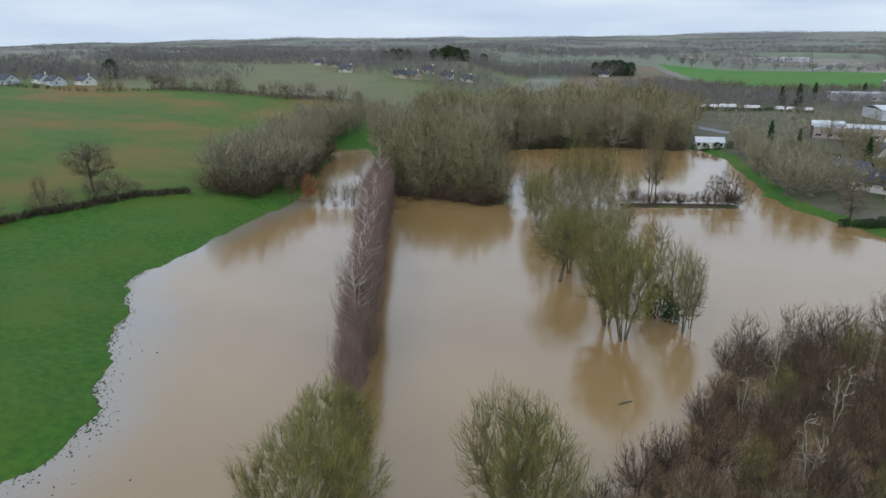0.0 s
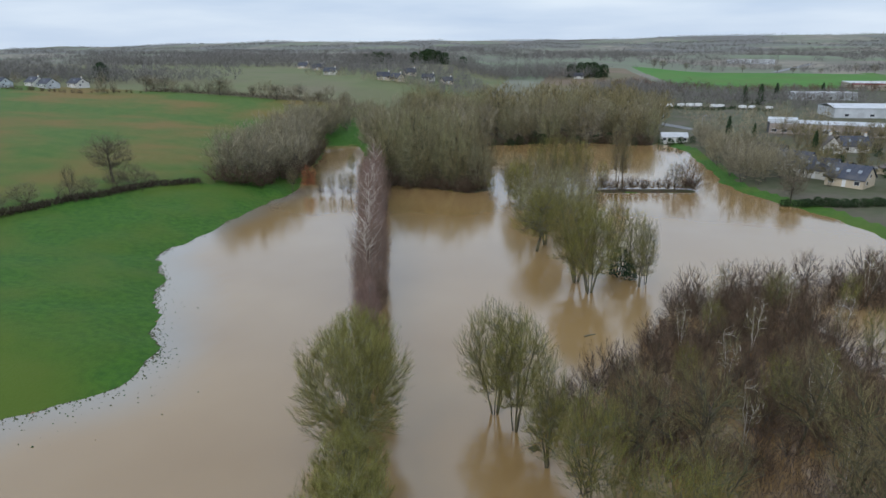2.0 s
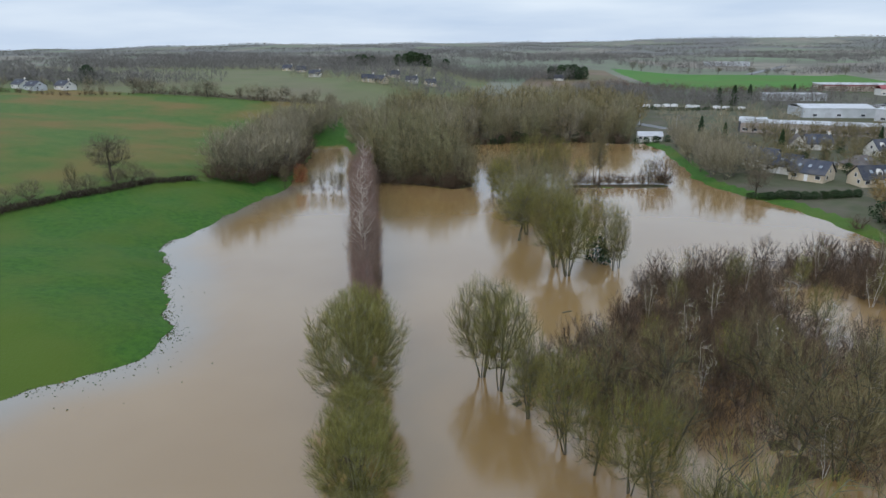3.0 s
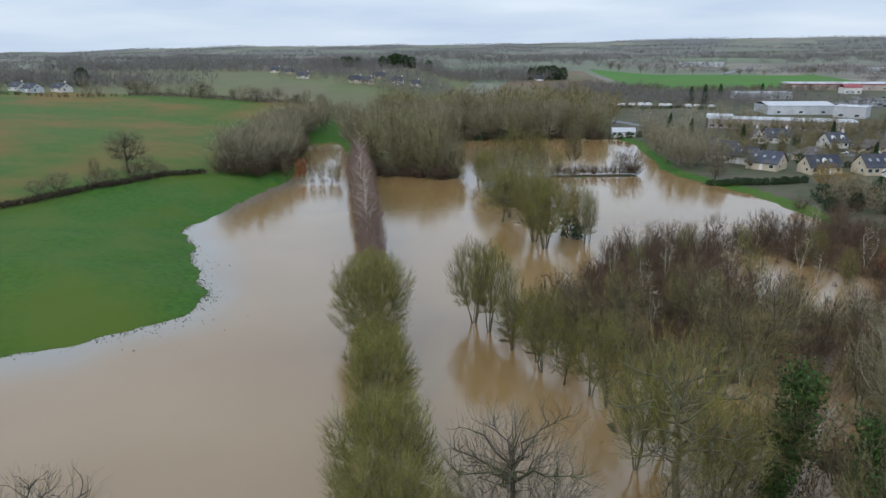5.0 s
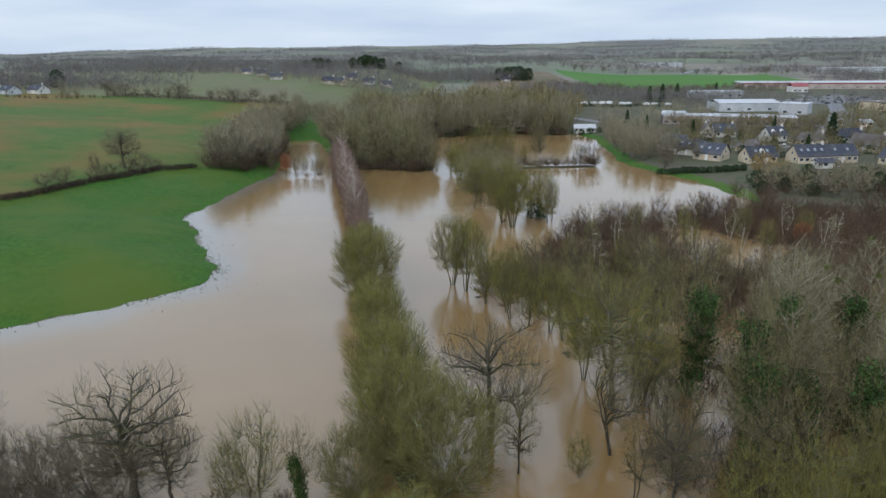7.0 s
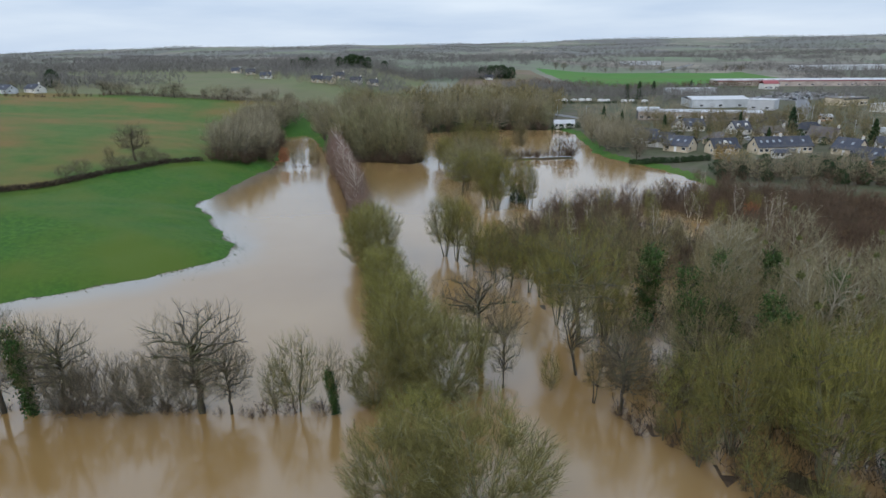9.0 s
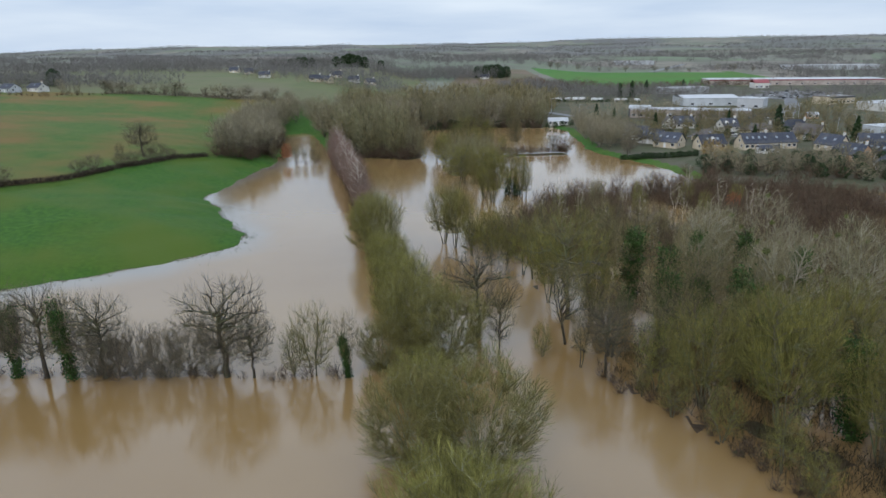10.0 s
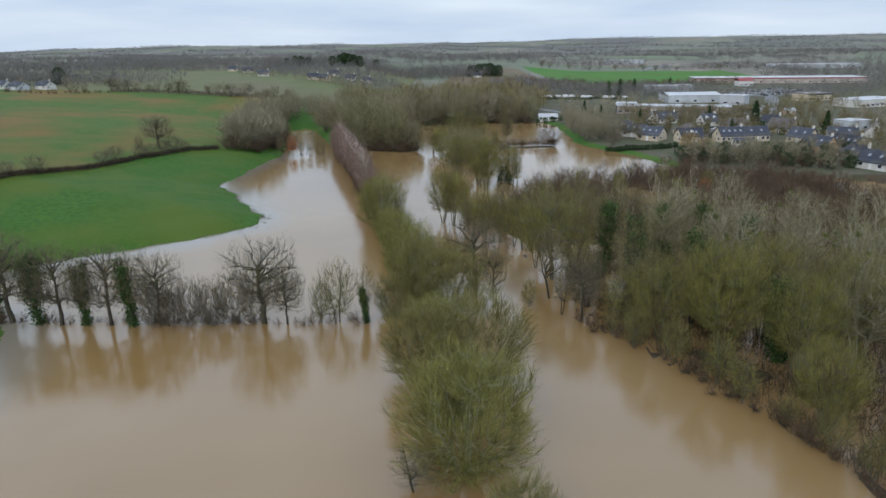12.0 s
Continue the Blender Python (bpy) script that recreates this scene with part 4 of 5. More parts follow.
def clipped_hedge(label, line, half, tall, per, mat, stroke=0.07):
    """A dense hedge of short twigs along a bank."""
    pts = np.array(along(line, 1.0 / per, 0.0))
    x, y = pts[:, 0] + rng.normal(size=len(pts)) * half * 0.6, pts[:, 1] + rng.normal(size=len(pts)) * half * 0.4
    p = np.stack([x, y, land(x, y) + rng.uniform(-0.1, 0.55, len(x)) * tall], -1)
    e = p + unit(rng.normal(size=p.shape) * 0.6 + np.array([0, 0, 0.8])) * tall * rng.uniform(0.35, 0.6, (len(p), 1)) * (1 + 0.3 * ripple(x, y, 3.0, 1.0))[:, None]
    v, t = spikes(p, e, np.full(len(p), stroke))
    tagged(new("hedge", fast_mesh("hedge", v, NO_Q, t, [mat])), label, "hedge", kind="stuff")


clipped_hedge("low dark brown hedge along the field bank", HEDGE_LINE, 0.8, 1.9, 90, TWIG["hedge"])
set_trees([("shrub", -110.8, 140, 6.5, 1.25), ("shrub", -113.5, 137, 5, 1.3), ("shrub", -108, 143, 4, 1.3), ("dark_tree", -115.5, 124, 8, 0.7), ("shrub", -113.5, 127, 4.5, 1.4), ("shrub", -114.5, 122, 4.5, 1.4), ("shrub", -119, 114, 5, 1.5), ("shrub", -120, 108, 4, 1.5), ("shrub", -121, 78, 5.5, 1.3), ("shrub", -124, 70, 4.5, 1.3), ("shrub", -128, 60, 5, 1.4)], "domed bushes on the field bank", "rounded grey-brown leafless bush on the bank")
grove("alder_f", scatter([(-99, 160), (-86, 166), (-84, 180), (-93, 215), (-104, 250), (-106, 275), (-118, 262), (-112, 215), (-104, 185)], 4.6), 11, 15, "copse at the meadow corner")
grove("bush", along([(-98, 158), (-87, 164), (-85, 180), (-94, 215), (-102, 248)], 2.6, 1.2), 4, 8, "bushes round the copse", "rounded leafless bush at the copse edge", 1.3)
set_trees([("dark_tree", -79, 167, 8, 0.7), ("dark_tree", -70.5, 168.3, 8, 0.7), ("dark_tree", -67.3, 168, 8, 0.7), ("dark_tree", -64, 168.2, 7.5, 0.7), ("dark_tree", -61.5, 168, 8, 0.7), ("red", -74.5, 168.8, 8.5, 0.8), ("alder", -72, 200, 8, 0.6)], "young trees in the flood")
grove("bush", along([(-72, 170), (-61, 169)], 1.6, 0.8), 1.5, 2.5, "young trees in the flood")

# hedges and copses over the west field
grove("oak_m", along([(-236, 327), (-200, 331), (-160, 327), (-112, 330)], 13.0, 2.5), 6, 11, "hedge over the west field")
grove("alder_f", along([(-238, 330), (-200, 334), (-160, 330), (-112, 333)], 5.5, 2.2), 3.5, 10, "hedge over the west field")
grove("alder_f", scatter([(-134, 286), (-117, 258), (-106, 262), (-88, 300), (-110, 328)], 6.0), 8, 13, "copse over the west field")
grove("bush", along([(-330, 306), (-262, 300), (-232, 322)], 3.0, 0.8), 2.0, 4.0, "farm hedge", "low brown hedge shrub before the farm")
grove("alder_f", [(-250, 307), (-246, 312), (-305, 338), (-275, 340), (-330, 335)], 7, 10, "farm trees")

clipped_hedge("leafless hedge along the top of the west field", [(-236, 328), (-200, 332), (-160, 328), (-112, 331)], 1.5, 3.2, 26, TWIG["oak"], 0.11)

# between the lake and the town
grove("alder_f", scatter([(50, 196), (64, 190), (66, 215), (60, 260), (54, 290), (50, 250)], 5.2), 8, 13, "trees on the lake shore")
set_trees([("oak_m", 58, 174, 8, 1.0), ("oak_m", 61, 183, 8, 1.1), ("conifer", 62, 268, 12, 0.9), ("conifer", 70, 262, 10, 0.9), ("conifer", 142, 238, 13, 1.3), ("conifer", 128, 262, 9, 0.9), ("alder_m", 86, 168, 8, 1.0)], "garden trees")
grove("evergreen", scatter([(70, 140), (80, 132), (118, 122), (150, 128), (150, 150), (120, 160), (96, 160), (84, 156)], 6.6), 3.0, 5.5, "shrub belt behind the gardens")
grove("bush", scatter([(70, 140), (80, 132), (118, 122), (150, 128), (150, 150), (120, 160), (84, 156)], 4.6), 3.0, 6.0, "shrub belt behind the gardens", "brown leafless bush behind the gardens", 1.3)
grove("alder_f", scatter([(76, 138), (110, 120), (150, 112), (160, 140), (120, 158), (90, 156)], 6.5), 6, 9.5, "shrub belt behind the gardens")
grove("evergreen", along([(56, 172), (70, 168), (84, 172)], 1.1, 0.3), 1.8, 2.4, "garden hedge")

# gardens and streets of the town
set_trees([("golden", 86, 163, 8, 1.1), ("golden", 91, 161, 6, 1.1)], "garden trees")
grove("town", scatter([(84, 200), (112, 194), (170, 178), (205, 240), (195, 335), (130, 305), (90, 290), (82, 240)], 6.4), 4, 9, "bare garden trees in the town")
grove("town", scatter([(140, 110), (180, 120), (205, 185), (165, 172), (128, 165)], 7.0), 5, 9, "bare garden trees in the town")
grove("town", along([(92, 302), (160, 284)], 4.0, 1.5), 7, 11, "bare garden trees in the town", "leafless tree before the long works")
grove("town", scatter([(66, 196), (76, 190), (82, 198), (74, 240), (62, 262), (58, 250)], 6.0), 6, 10, "bare garden trees in the town")
grove("evergreen", scatter([(84, 198), (130, 196), (170, 176), (200, 230), (150, 270), (92, 280)], 10.0), 1.8, 3.6, "garden shrubs in the town")
set_trees([("conifer", 160, 205, 11, 1.2), ("conifer", 118, 205, 8, 1.0), ("conifer", 88, 250, 9, 1.0)], "garden trees")

# ---------------------------------------------------------------- far woods, hedgerows and farms
def far_stand(name, label, pts, lo, hi, twig, spikes_each=46, widen=1.0, stroke=0.013):
    """Many small bare trees far off, joined: each with its own lean, width and height."""
    pts = np.asarray(pts, float)
    n = len(pts)
    h = rng.uniform(lo, hi, n) * (1 + 0.18 * ripple(pts[:, 0], pts[:, 1], 40.0, 2.0))
    wide = widen * rng.uniform(0.75, 1.25, n)
    z0 = land(pts[:, 0], pts[:, 1])
    foot = np.stack([pts[:, 0], pts[:, 1], z0 - 0.5], -1)
    head = foot + np.stack([rng.normal(0, 0.3, n), rng.normal(0, 0.3, n), 0.7 * h], -1)
    tv, tq = tubes(foot, head, 0.018 * h, 0.008 * h, 3)
    u = unit(rng.normal(size=(n, spikes_each, 3)))
    rad = h[:, None] * 0.4 * rng.uniform(0.35, 1.0, (n, spikes_each)) ** 0.7
    flat = rad * wide[:, None]
    c = foot[:, None] + np.stack([u[..., 0] * flat, u[..., 1] * flat, 0.5 * h[:, None] + u[..., 2] * rad * 1.1], -1)
    c[..., 2] = np.maximum(c[..., 2], foot[:, None, 2] + 0.5 + 0.06 * h[:, None])
    way = unit(u * np.array([0.6, 0.6, 0.3]) + rng.normal(size=u.shape) * 0.35 + np.array([0, 0, 0.75]))
    ln = h[:, None] * rng.uniform(0.16, 0.3, (n, spikes_each))
    p0 = (c - way * ln[..., None] * 0.5).reshape(-1, 3)
    p1 = (c + way * ln[..., None] * 0.5).reshape(-1, 3)
    sv, st = spikes(p0, p1, (h[:, None] * np.full((1, spikes_each), stroke)).ravel())
    me = fast_mesh(name, np.concatenate([tv, sv]), tq, st + len(tv), [twig])
    return tagged(new(name, me), label, "trees", kind="stuff")


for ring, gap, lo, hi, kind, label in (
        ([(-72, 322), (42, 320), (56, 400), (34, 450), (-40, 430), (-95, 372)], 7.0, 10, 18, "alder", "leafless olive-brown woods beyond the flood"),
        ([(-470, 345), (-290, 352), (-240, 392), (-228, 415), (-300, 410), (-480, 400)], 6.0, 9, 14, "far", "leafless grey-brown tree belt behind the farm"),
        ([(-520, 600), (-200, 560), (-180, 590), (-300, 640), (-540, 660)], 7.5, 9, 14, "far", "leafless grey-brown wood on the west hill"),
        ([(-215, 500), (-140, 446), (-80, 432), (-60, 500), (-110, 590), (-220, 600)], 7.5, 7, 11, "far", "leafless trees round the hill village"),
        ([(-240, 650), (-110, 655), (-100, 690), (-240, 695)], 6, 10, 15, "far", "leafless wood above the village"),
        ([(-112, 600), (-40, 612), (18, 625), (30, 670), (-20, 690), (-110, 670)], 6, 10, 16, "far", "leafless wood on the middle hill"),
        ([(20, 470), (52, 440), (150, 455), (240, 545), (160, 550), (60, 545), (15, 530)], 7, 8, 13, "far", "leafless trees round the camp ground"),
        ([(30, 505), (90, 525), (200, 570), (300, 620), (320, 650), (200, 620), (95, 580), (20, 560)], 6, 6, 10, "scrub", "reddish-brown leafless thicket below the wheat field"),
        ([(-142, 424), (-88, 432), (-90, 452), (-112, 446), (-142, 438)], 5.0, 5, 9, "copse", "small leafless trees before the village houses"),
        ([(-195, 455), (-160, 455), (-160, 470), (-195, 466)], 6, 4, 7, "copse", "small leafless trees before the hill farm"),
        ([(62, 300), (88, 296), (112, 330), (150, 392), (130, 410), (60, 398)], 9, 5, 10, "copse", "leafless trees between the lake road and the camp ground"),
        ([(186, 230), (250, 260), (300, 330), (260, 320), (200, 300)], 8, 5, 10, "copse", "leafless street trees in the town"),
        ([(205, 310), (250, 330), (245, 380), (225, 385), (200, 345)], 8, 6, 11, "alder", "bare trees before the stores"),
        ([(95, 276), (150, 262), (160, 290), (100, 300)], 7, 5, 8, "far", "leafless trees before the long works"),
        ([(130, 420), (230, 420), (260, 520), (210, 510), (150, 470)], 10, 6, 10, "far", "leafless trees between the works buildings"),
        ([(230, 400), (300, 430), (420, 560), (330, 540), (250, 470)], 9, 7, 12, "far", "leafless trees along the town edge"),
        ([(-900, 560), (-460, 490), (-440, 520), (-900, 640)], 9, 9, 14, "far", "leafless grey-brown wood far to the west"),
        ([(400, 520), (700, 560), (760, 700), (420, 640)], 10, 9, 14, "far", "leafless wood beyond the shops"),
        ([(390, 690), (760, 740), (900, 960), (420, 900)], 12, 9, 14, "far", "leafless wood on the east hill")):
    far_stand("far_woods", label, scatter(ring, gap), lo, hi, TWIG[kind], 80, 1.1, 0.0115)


OPEN_FIELDS = ([(95, 560), (330, 640), (380, 860), (70, 840)], [(-30, 520), (80, 540), (70, 800), (-20, 780)], [(60, 180), (60, 560), (300, 640), (420, 560), (300, 180)],
               [(-240, 330), (-60, 330), (-60, 470), (-200, 470)], [(-420, 480), (-240, 480), (-260, 700), (-420, 640)], [(-300, 200), (-60, 200), (-60, 345), (-360, 345)])


def clear_of_fields(pts):
    pts = np.asarray(pts, float)
    keep = np.ones(len(pts), bool)
    for ring in OPEN_FIELDS:
        keep &= ~inside(pts[:, 0], pts[:, 1], ring)
    return pts[keep]


def far_net():
    """Hedgerows and belts of wood out to the horizon."""
    pts = []
    for _ in range(95):
        y = 640 * math.exp(rng.uniform(0, 1.5))
        x = rng.uniform(-0.85, 0.75) * y
        a = rng.choice([0.03, 0.1, 1.5, -0.08]) + rng.normal() * 0.08
        gap = 2.6 + y * 0.001
        for i in range(int(rng.integers(25, 70))):
            pts.append((x + math.cos(a) * gap * i + rng.normal(), y + math.sin(a) * gap * i + rng.normal()))
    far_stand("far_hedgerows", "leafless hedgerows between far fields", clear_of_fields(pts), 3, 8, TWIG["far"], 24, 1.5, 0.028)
    pts = []
    for y0 in np.geomspace(700, 2700, 32):
        for _ in range(3):
            y = y0 * rng.uniform(0.96, 1.04)
            x = rng.uniform(-0.95, 0.95) * y
            ln, deep, step = y * rng.uniform(0.12, 0.4), rng.uniform(8, 26), 6 + y * 0.004
            for i in range(int(ln / step * 2.2)):
                u = rng.uniform(-0.5, 0.5)
                pts.append((x + u * ln, y + 0.15 * u * ln + deep * math.sin(6 * u + y) + rng.uniform(-1, 1) * deep))
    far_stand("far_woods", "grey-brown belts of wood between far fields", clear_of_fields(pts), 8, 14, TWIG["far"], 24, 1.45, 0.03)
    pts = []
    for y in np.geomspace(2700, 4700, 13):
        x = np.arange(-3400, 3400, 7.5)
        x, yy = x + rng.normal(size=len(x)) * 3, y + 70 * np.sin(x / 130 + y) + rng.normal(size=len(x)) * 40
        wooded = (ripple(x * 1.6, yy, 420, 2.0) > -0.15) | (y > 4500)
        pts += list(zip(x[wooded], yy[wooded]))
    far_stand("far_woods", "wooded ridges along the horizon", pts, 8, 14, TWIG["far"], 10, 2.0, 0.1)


far_net()
for x, y, h in ((-150, 655, 13), (-146, 660, 15), (-141, 657, 14), (-136, 662, 13), (-205, 668, 12), (-198, 664, 12), (-190, 668, 11), (-160, 660, 12), (-128, 658, 12), (8, 640, 14), (14, 645, 14), (20, 650, 14), (24, 640, 12), (-2, 650, 12), (-300, 372, 12), (30, 648, 12), (-215, 668, 10), (-110, 660, 11)):
    plant("pine", x, y, h, 12, "far pines", wide=1.1)
for x, y, h in ((150, 520, 12), (190, 545, 11), (126, 470, 14), (118, 478, 12)):
    plant("conifer", x, y, h, 12, "far conifers", wide=1.3)
grove("oak_m", along([(95, 838), (220, 838), (380, 850)], 27.0, 8.0), 6, 12, "hedge across the wheat field")

# ---------------------------------------------------------------- buildings
RENDER_W = surface("white_render", (0.58, 0.56, 0.52), (0.68, 0.66, 0.62), 0.5, (0.62, 0.60, 0.55), 0.25, rough=0.9)
RENDER_C = surface("cream_render", (0.55, 0.46, 0.33), (0.62, 0.53, 0.40), 0.5, (0.48, 0.40, 0.30), 0.25, rough=0.9)
RENDER_O = surface("orange_render", (0.58, 0.36, 0.22), (0.64, 0.42, 0.27), 0.5, (0.5, 0.33, 0.22), 0.25, rough=0.9)
SLATE = surface("blue_grey_slate", (0.04, 0.044, 0.06), (0.065, 0.07, 0.088), 1.6, (0.08, 0.08, 0.086), 0.3, rough=0.8, spec=0.15, by_object=0.25, stretch=(1, 1, 3))
SLATE_B = surface("brown_slate", (0.09, 0.075, 0.07), (0.13, 0.105, 0.095), 1.6, (0.15, 0.14, 0.13), 0.3, rough=0.6, by_object=0.2)
SHEET = surface("grey_sheet_roof", (0.40, 0.41, 0.43), (0.51, 0.52, 0.54), 0.3, (0.46, 0.46, 0.47), 0.08, rough=0.5)
SHEET_W = surface("white_sheet", (0.46, 0.48, 0.50), (0.55, 0.57, 0.59), 0.3, (0.4, 0.42, 0.43), 0.1, rough=0.5)
BRICKW = surface("pinkish_wall", (0.42, 0.35, 0.31), (0.5, 0.43, 0.38), 0.4, (0.33, 0.28, 0.25), 0.15, rough=0.9)
DARKW = surface("dark_cladding", (0.06, 0.065, 0.075), (0.09, 0.095, 0.105), 0.5, rough=0.6)
REDP = surface("red_sheet", (0.24, 0.055, 0.06), (0.3, 0.075, 0.08), 0.4, rough=0.5)
FRAME = surface("white_frame", (0.75, 0.75, 0.75), (0.8, 0.8, 0.8), 2.0, rough=0.5)
GLASS = surface("dark_window_glass", (0.03, 0.035, 0.045), (0.05, 0.055, 0.065), 1.0, rough=0.08, spec=0.6)
CAR_MATS = [surface("car_white", (0.7, 0.7, 0.7), (0.75, 0.75, 0.75), 1.0, rough=0.3), surface("car_grey", (0.2, 0.21, 0.22), (0.24, 0.25, 0.26), 1.0, rough=0.3), surface("car_black", (0.02, 0.02, 0.025), (0.03, 0.03, 0.035), 1.0, rough=0.25)]
SKYL = surface("roof_window", (0.22, 0.25, 0.28), (0.3, 0.33, 0.36), 1.0, rough=0.25)
RUBBER = surface("tyre_rubber", (0.02, 0.02, 0.02), (0.03, 0.03, 0.03), 3.0, rough=0.9)
METAL = surface("galvanised_steel", (0.45, 0.46, 0.47), (0.55, 0.56, 0.57), 2.0, rough=0.45, metal=0.6)


def box(bm, x0, y0, z0, x1, y1, z1):
    vs = [bm.verts.new(p) for p in ((x0, y0, z0), (x1, y0, z0), (x1, y1, z0), (x0, y1, z0), (x0, y0, z1), (x1, y0, z1), (x1, y1, z1), (x0, y1, z1))]
    for f in ((0, 3, 2, 1), (4, 5, 6, 7), (0, 1, 5, 4), (1, 2, 6, 5), (2, 3, 7, 6), (3, 0, 4, 7)):
        bm.faces.new([vs[i] for i in f])


def box_part(name, b, mat, parent, label=""):
    bm = bmesh.new()
    box(bm, *b)
    return part(name, bm, mat, parent, label)


def window(parent, x, y, z, w, h, facing, name="window"):
    """A framed window on a wall: facing -y, +y, -x or +x."""
    t = 0.07
    frame_b = {"-y": (x - w / 2, y - t, z, x + w / 2, y, z + h), "+y": (x - w / 2, y, z, x + w / 2, y + t, z + h), "-x": (x - t, y - w / 2, z, x, y + w / 2, z + h), "+x": (x, y - w / 2, z, x + t, y + w / 2, z + h)}[facing]
    win = box_part(name, frame_b, FRAME, parent)
    i, s = 0.1, 0.012
    x0, y0, z0, x1, y1, z1 = frame_b
    if facing in ("-y", "+y"):
        yy = y0 - s if facing == "-y" else y1 + s
        b = (x0 + i, min(yy, yy + 0.02), z0 + i, x1 - i, max(yy, yy + 0.02), z1 - i)
    else:
        xx = x0 - s if facing == "-x" else x1 + s
        b = (min(xx, xx + 0.02), y0 + i, z0 + i, max(xx, xx + 0.02), y1 - i, z1 - i)
    box_part("pane", b, GLASS, win)


def house(x, y, turn, length, depth, eave, ridge, wall, roof, label, group="town houses", skylights=2, chimney=True, openings=3, dormers=0, hip=0.0):
    """A pitched-roof house: the ridge runs along its own x axis, the front faces its own -y."""
    root = tagged(new("house"), label, "house", group)
    z0 = height(x, y)
    root.matrix_basis = pose(x, y, z0, 0, 0, turn)
    L, D, eave, ridge = length * 0.4, depth * 0.4, eave * 0.86, ridge * 0.8
    length = 2 * L
    bm = bmesh.new()
    prof = [(-D, -0.8), (D, -0.8), (D, eave), (0, ridge - 0.12), (-D, eave)]
    a = [bm.verts.new((-L, py, pz)) for py, pz in prof]
    b = [bm.verts.new((L, py, pz)) for py, pz in prof]
    if hip:
        a[3].co.x, b[3].co.x = -L + hip, L - hip
    bm.faces.new(a[::-1])
    bm.faces.new(b)
    for i in range(5):
        j = (i + 1) % 5
        bm.faces.new((a[i], a[j], b[j], b[i]))
    part("wall", bm, wall, root)
    o, th = 0.35, 0.16
    slope = (ridge - eave) / D
    for side in (-1, 1):
        bm = bmesh.new()
        low, ze = side * (D + o), eave - o * slope
        pts = [(-L - o, low, ze), (L + o, low, ze), (L + o - hip, 0, ridge), (-L - o + hip, 0, ridge)]
        v0 = [bm.verts.new(p) for p in pts]
        v1 = [bm.verts.new((p[0], p[1], p[2] + th)) for p in pts]
        bm.faces.new(v0)
        bm.faces.new(v1[::-1])
        for i in range(4):
            j = (i + 1) % 4
            bm.faces.new((v0[i], v1[i], v1[j], v0[j]))
        bmesh.ops.recalc_face_normals(bm, faces=bm.faces)
        slab = part("roof", bm, roof, root)
        for k in range(skylights if side < 0 else 0):
            cx = -L + (k + 0.7) * length / (skylights + 0.4)
            f = 0.5
            yy, zz = side * D * f, ridge - (ridge - eave) * f
            bm = bmesh.new()
            box(bm, cx - 0.45, -0.55, 0, cx + 0.45, 0.55, 0.1)
            bmesh.ops.rotate(bm, verts=bm.verts, matrix=Matrix.Rotation(math.atan(slope), 3, "X"), cent=(0, 0, 0))
            bmesh.ops.translate(bm, verts=bm.verts, vec=(0, yy, zz + th + 0.02))
            part("skylight", bm, SKYL, slab, "pale roof window")
    if hip:
        for side in (-1, 1):
            bm = bmesh.new()
            pts = [(side * (L + o), -D - o, eave - o * slope), (side * (L + o), D + o, eave - o * slope), (side * (L + o - hip), 0, ridge)]
            v0 = [bm.verts.new(p) for p in pts]
            v1 = [bm.verts.new((p[0], p[1], p[2] + th)) for p in pts]
            bm.faces.new(v0)
            bm.faces.new(v1[::-1])
            for i in range(3):
                bm.faces.new((v0[i], v1[i], v1[(i + 1) % 3], v0[(i + 1) % 3]))
            bmesh.ops.recalc_face_normals(bm, faces=bm.faces)
            part("roof", bm, roof, root)
    if chimney:
        stack = box_part("chimney", (L - 0.9, -0.35, ridge - 0.8, L - 0.2, 0.35, ridge + 1.1), RENDER_W, root, "pale chimney stack")
        box_part("chimney_pot", (L - 0.72, -0.17, ridge + 1.1, L - 0.38, 0.17, ridge + 1.45), RENDER_O, stack)
    n = openings
    for k in range(n):
        cx = -L + (k + 0.5) * length / n
        if k == n // 2:
            d = box_part("door", (cx - 0.5, -D - 0.06, 0.1, cx + 0.5, -D, 2.15), FRAME, root, "white front door")
            box_part("handle", (cx + 0.32, -D - 0.1, 1.0, cx + 0.42, -D - 0.06, 1.1), METAL, d)
        else:
            window(root, cx, -D, 0.9, 1.5, 1.25, "-y")
        window(root, cx, D, 0.9, 1.3, 1.25, "+y")
        if eave > 4.2:
            window(root, cx, -D, 3.3, 1.2, 1.2, "-y")
    if not hip:
        for side, face in ((-L, "-x"), (L, "+x")):
            window(root, side, 0.0, eave + 0.1, 1.0, 1.2, face)
            window(root, side, -D * 0.45, 0.9, 1.2, 1.2, face)
    for k in range(dormers):
        cx = -L + (k + 0.5) * length / dormers
        yy = -D * 0.72
        bm = bmesh.new()
        vs0 = [bm.verts.new((cx + px, yy, pz)) for px, pz in ((-0.8, eave + 0.3), (0.8, eave + 0.3), (0.8, eave + 1.8), (0, eave + 2.6), (-0.8, eave + 1.8))]
        vs1 = [bm.verts.new((v.co.x, 0.1, v.co.z)) for v in vs0]
        bm.faces.new(vs0[::-1])
        bm.faces.new(vs1)
        for i in range(5):
            bm.faces.new((vs0[i], vs0[(i + 1) % 5], vs1[(i + 1) % 5], vs1[i]))
        bmesh.ops.recalc_face_normals(bm, faces=bm.faces)
        dm = part("dormer", bm, RENDER_W, root, "white dormer")
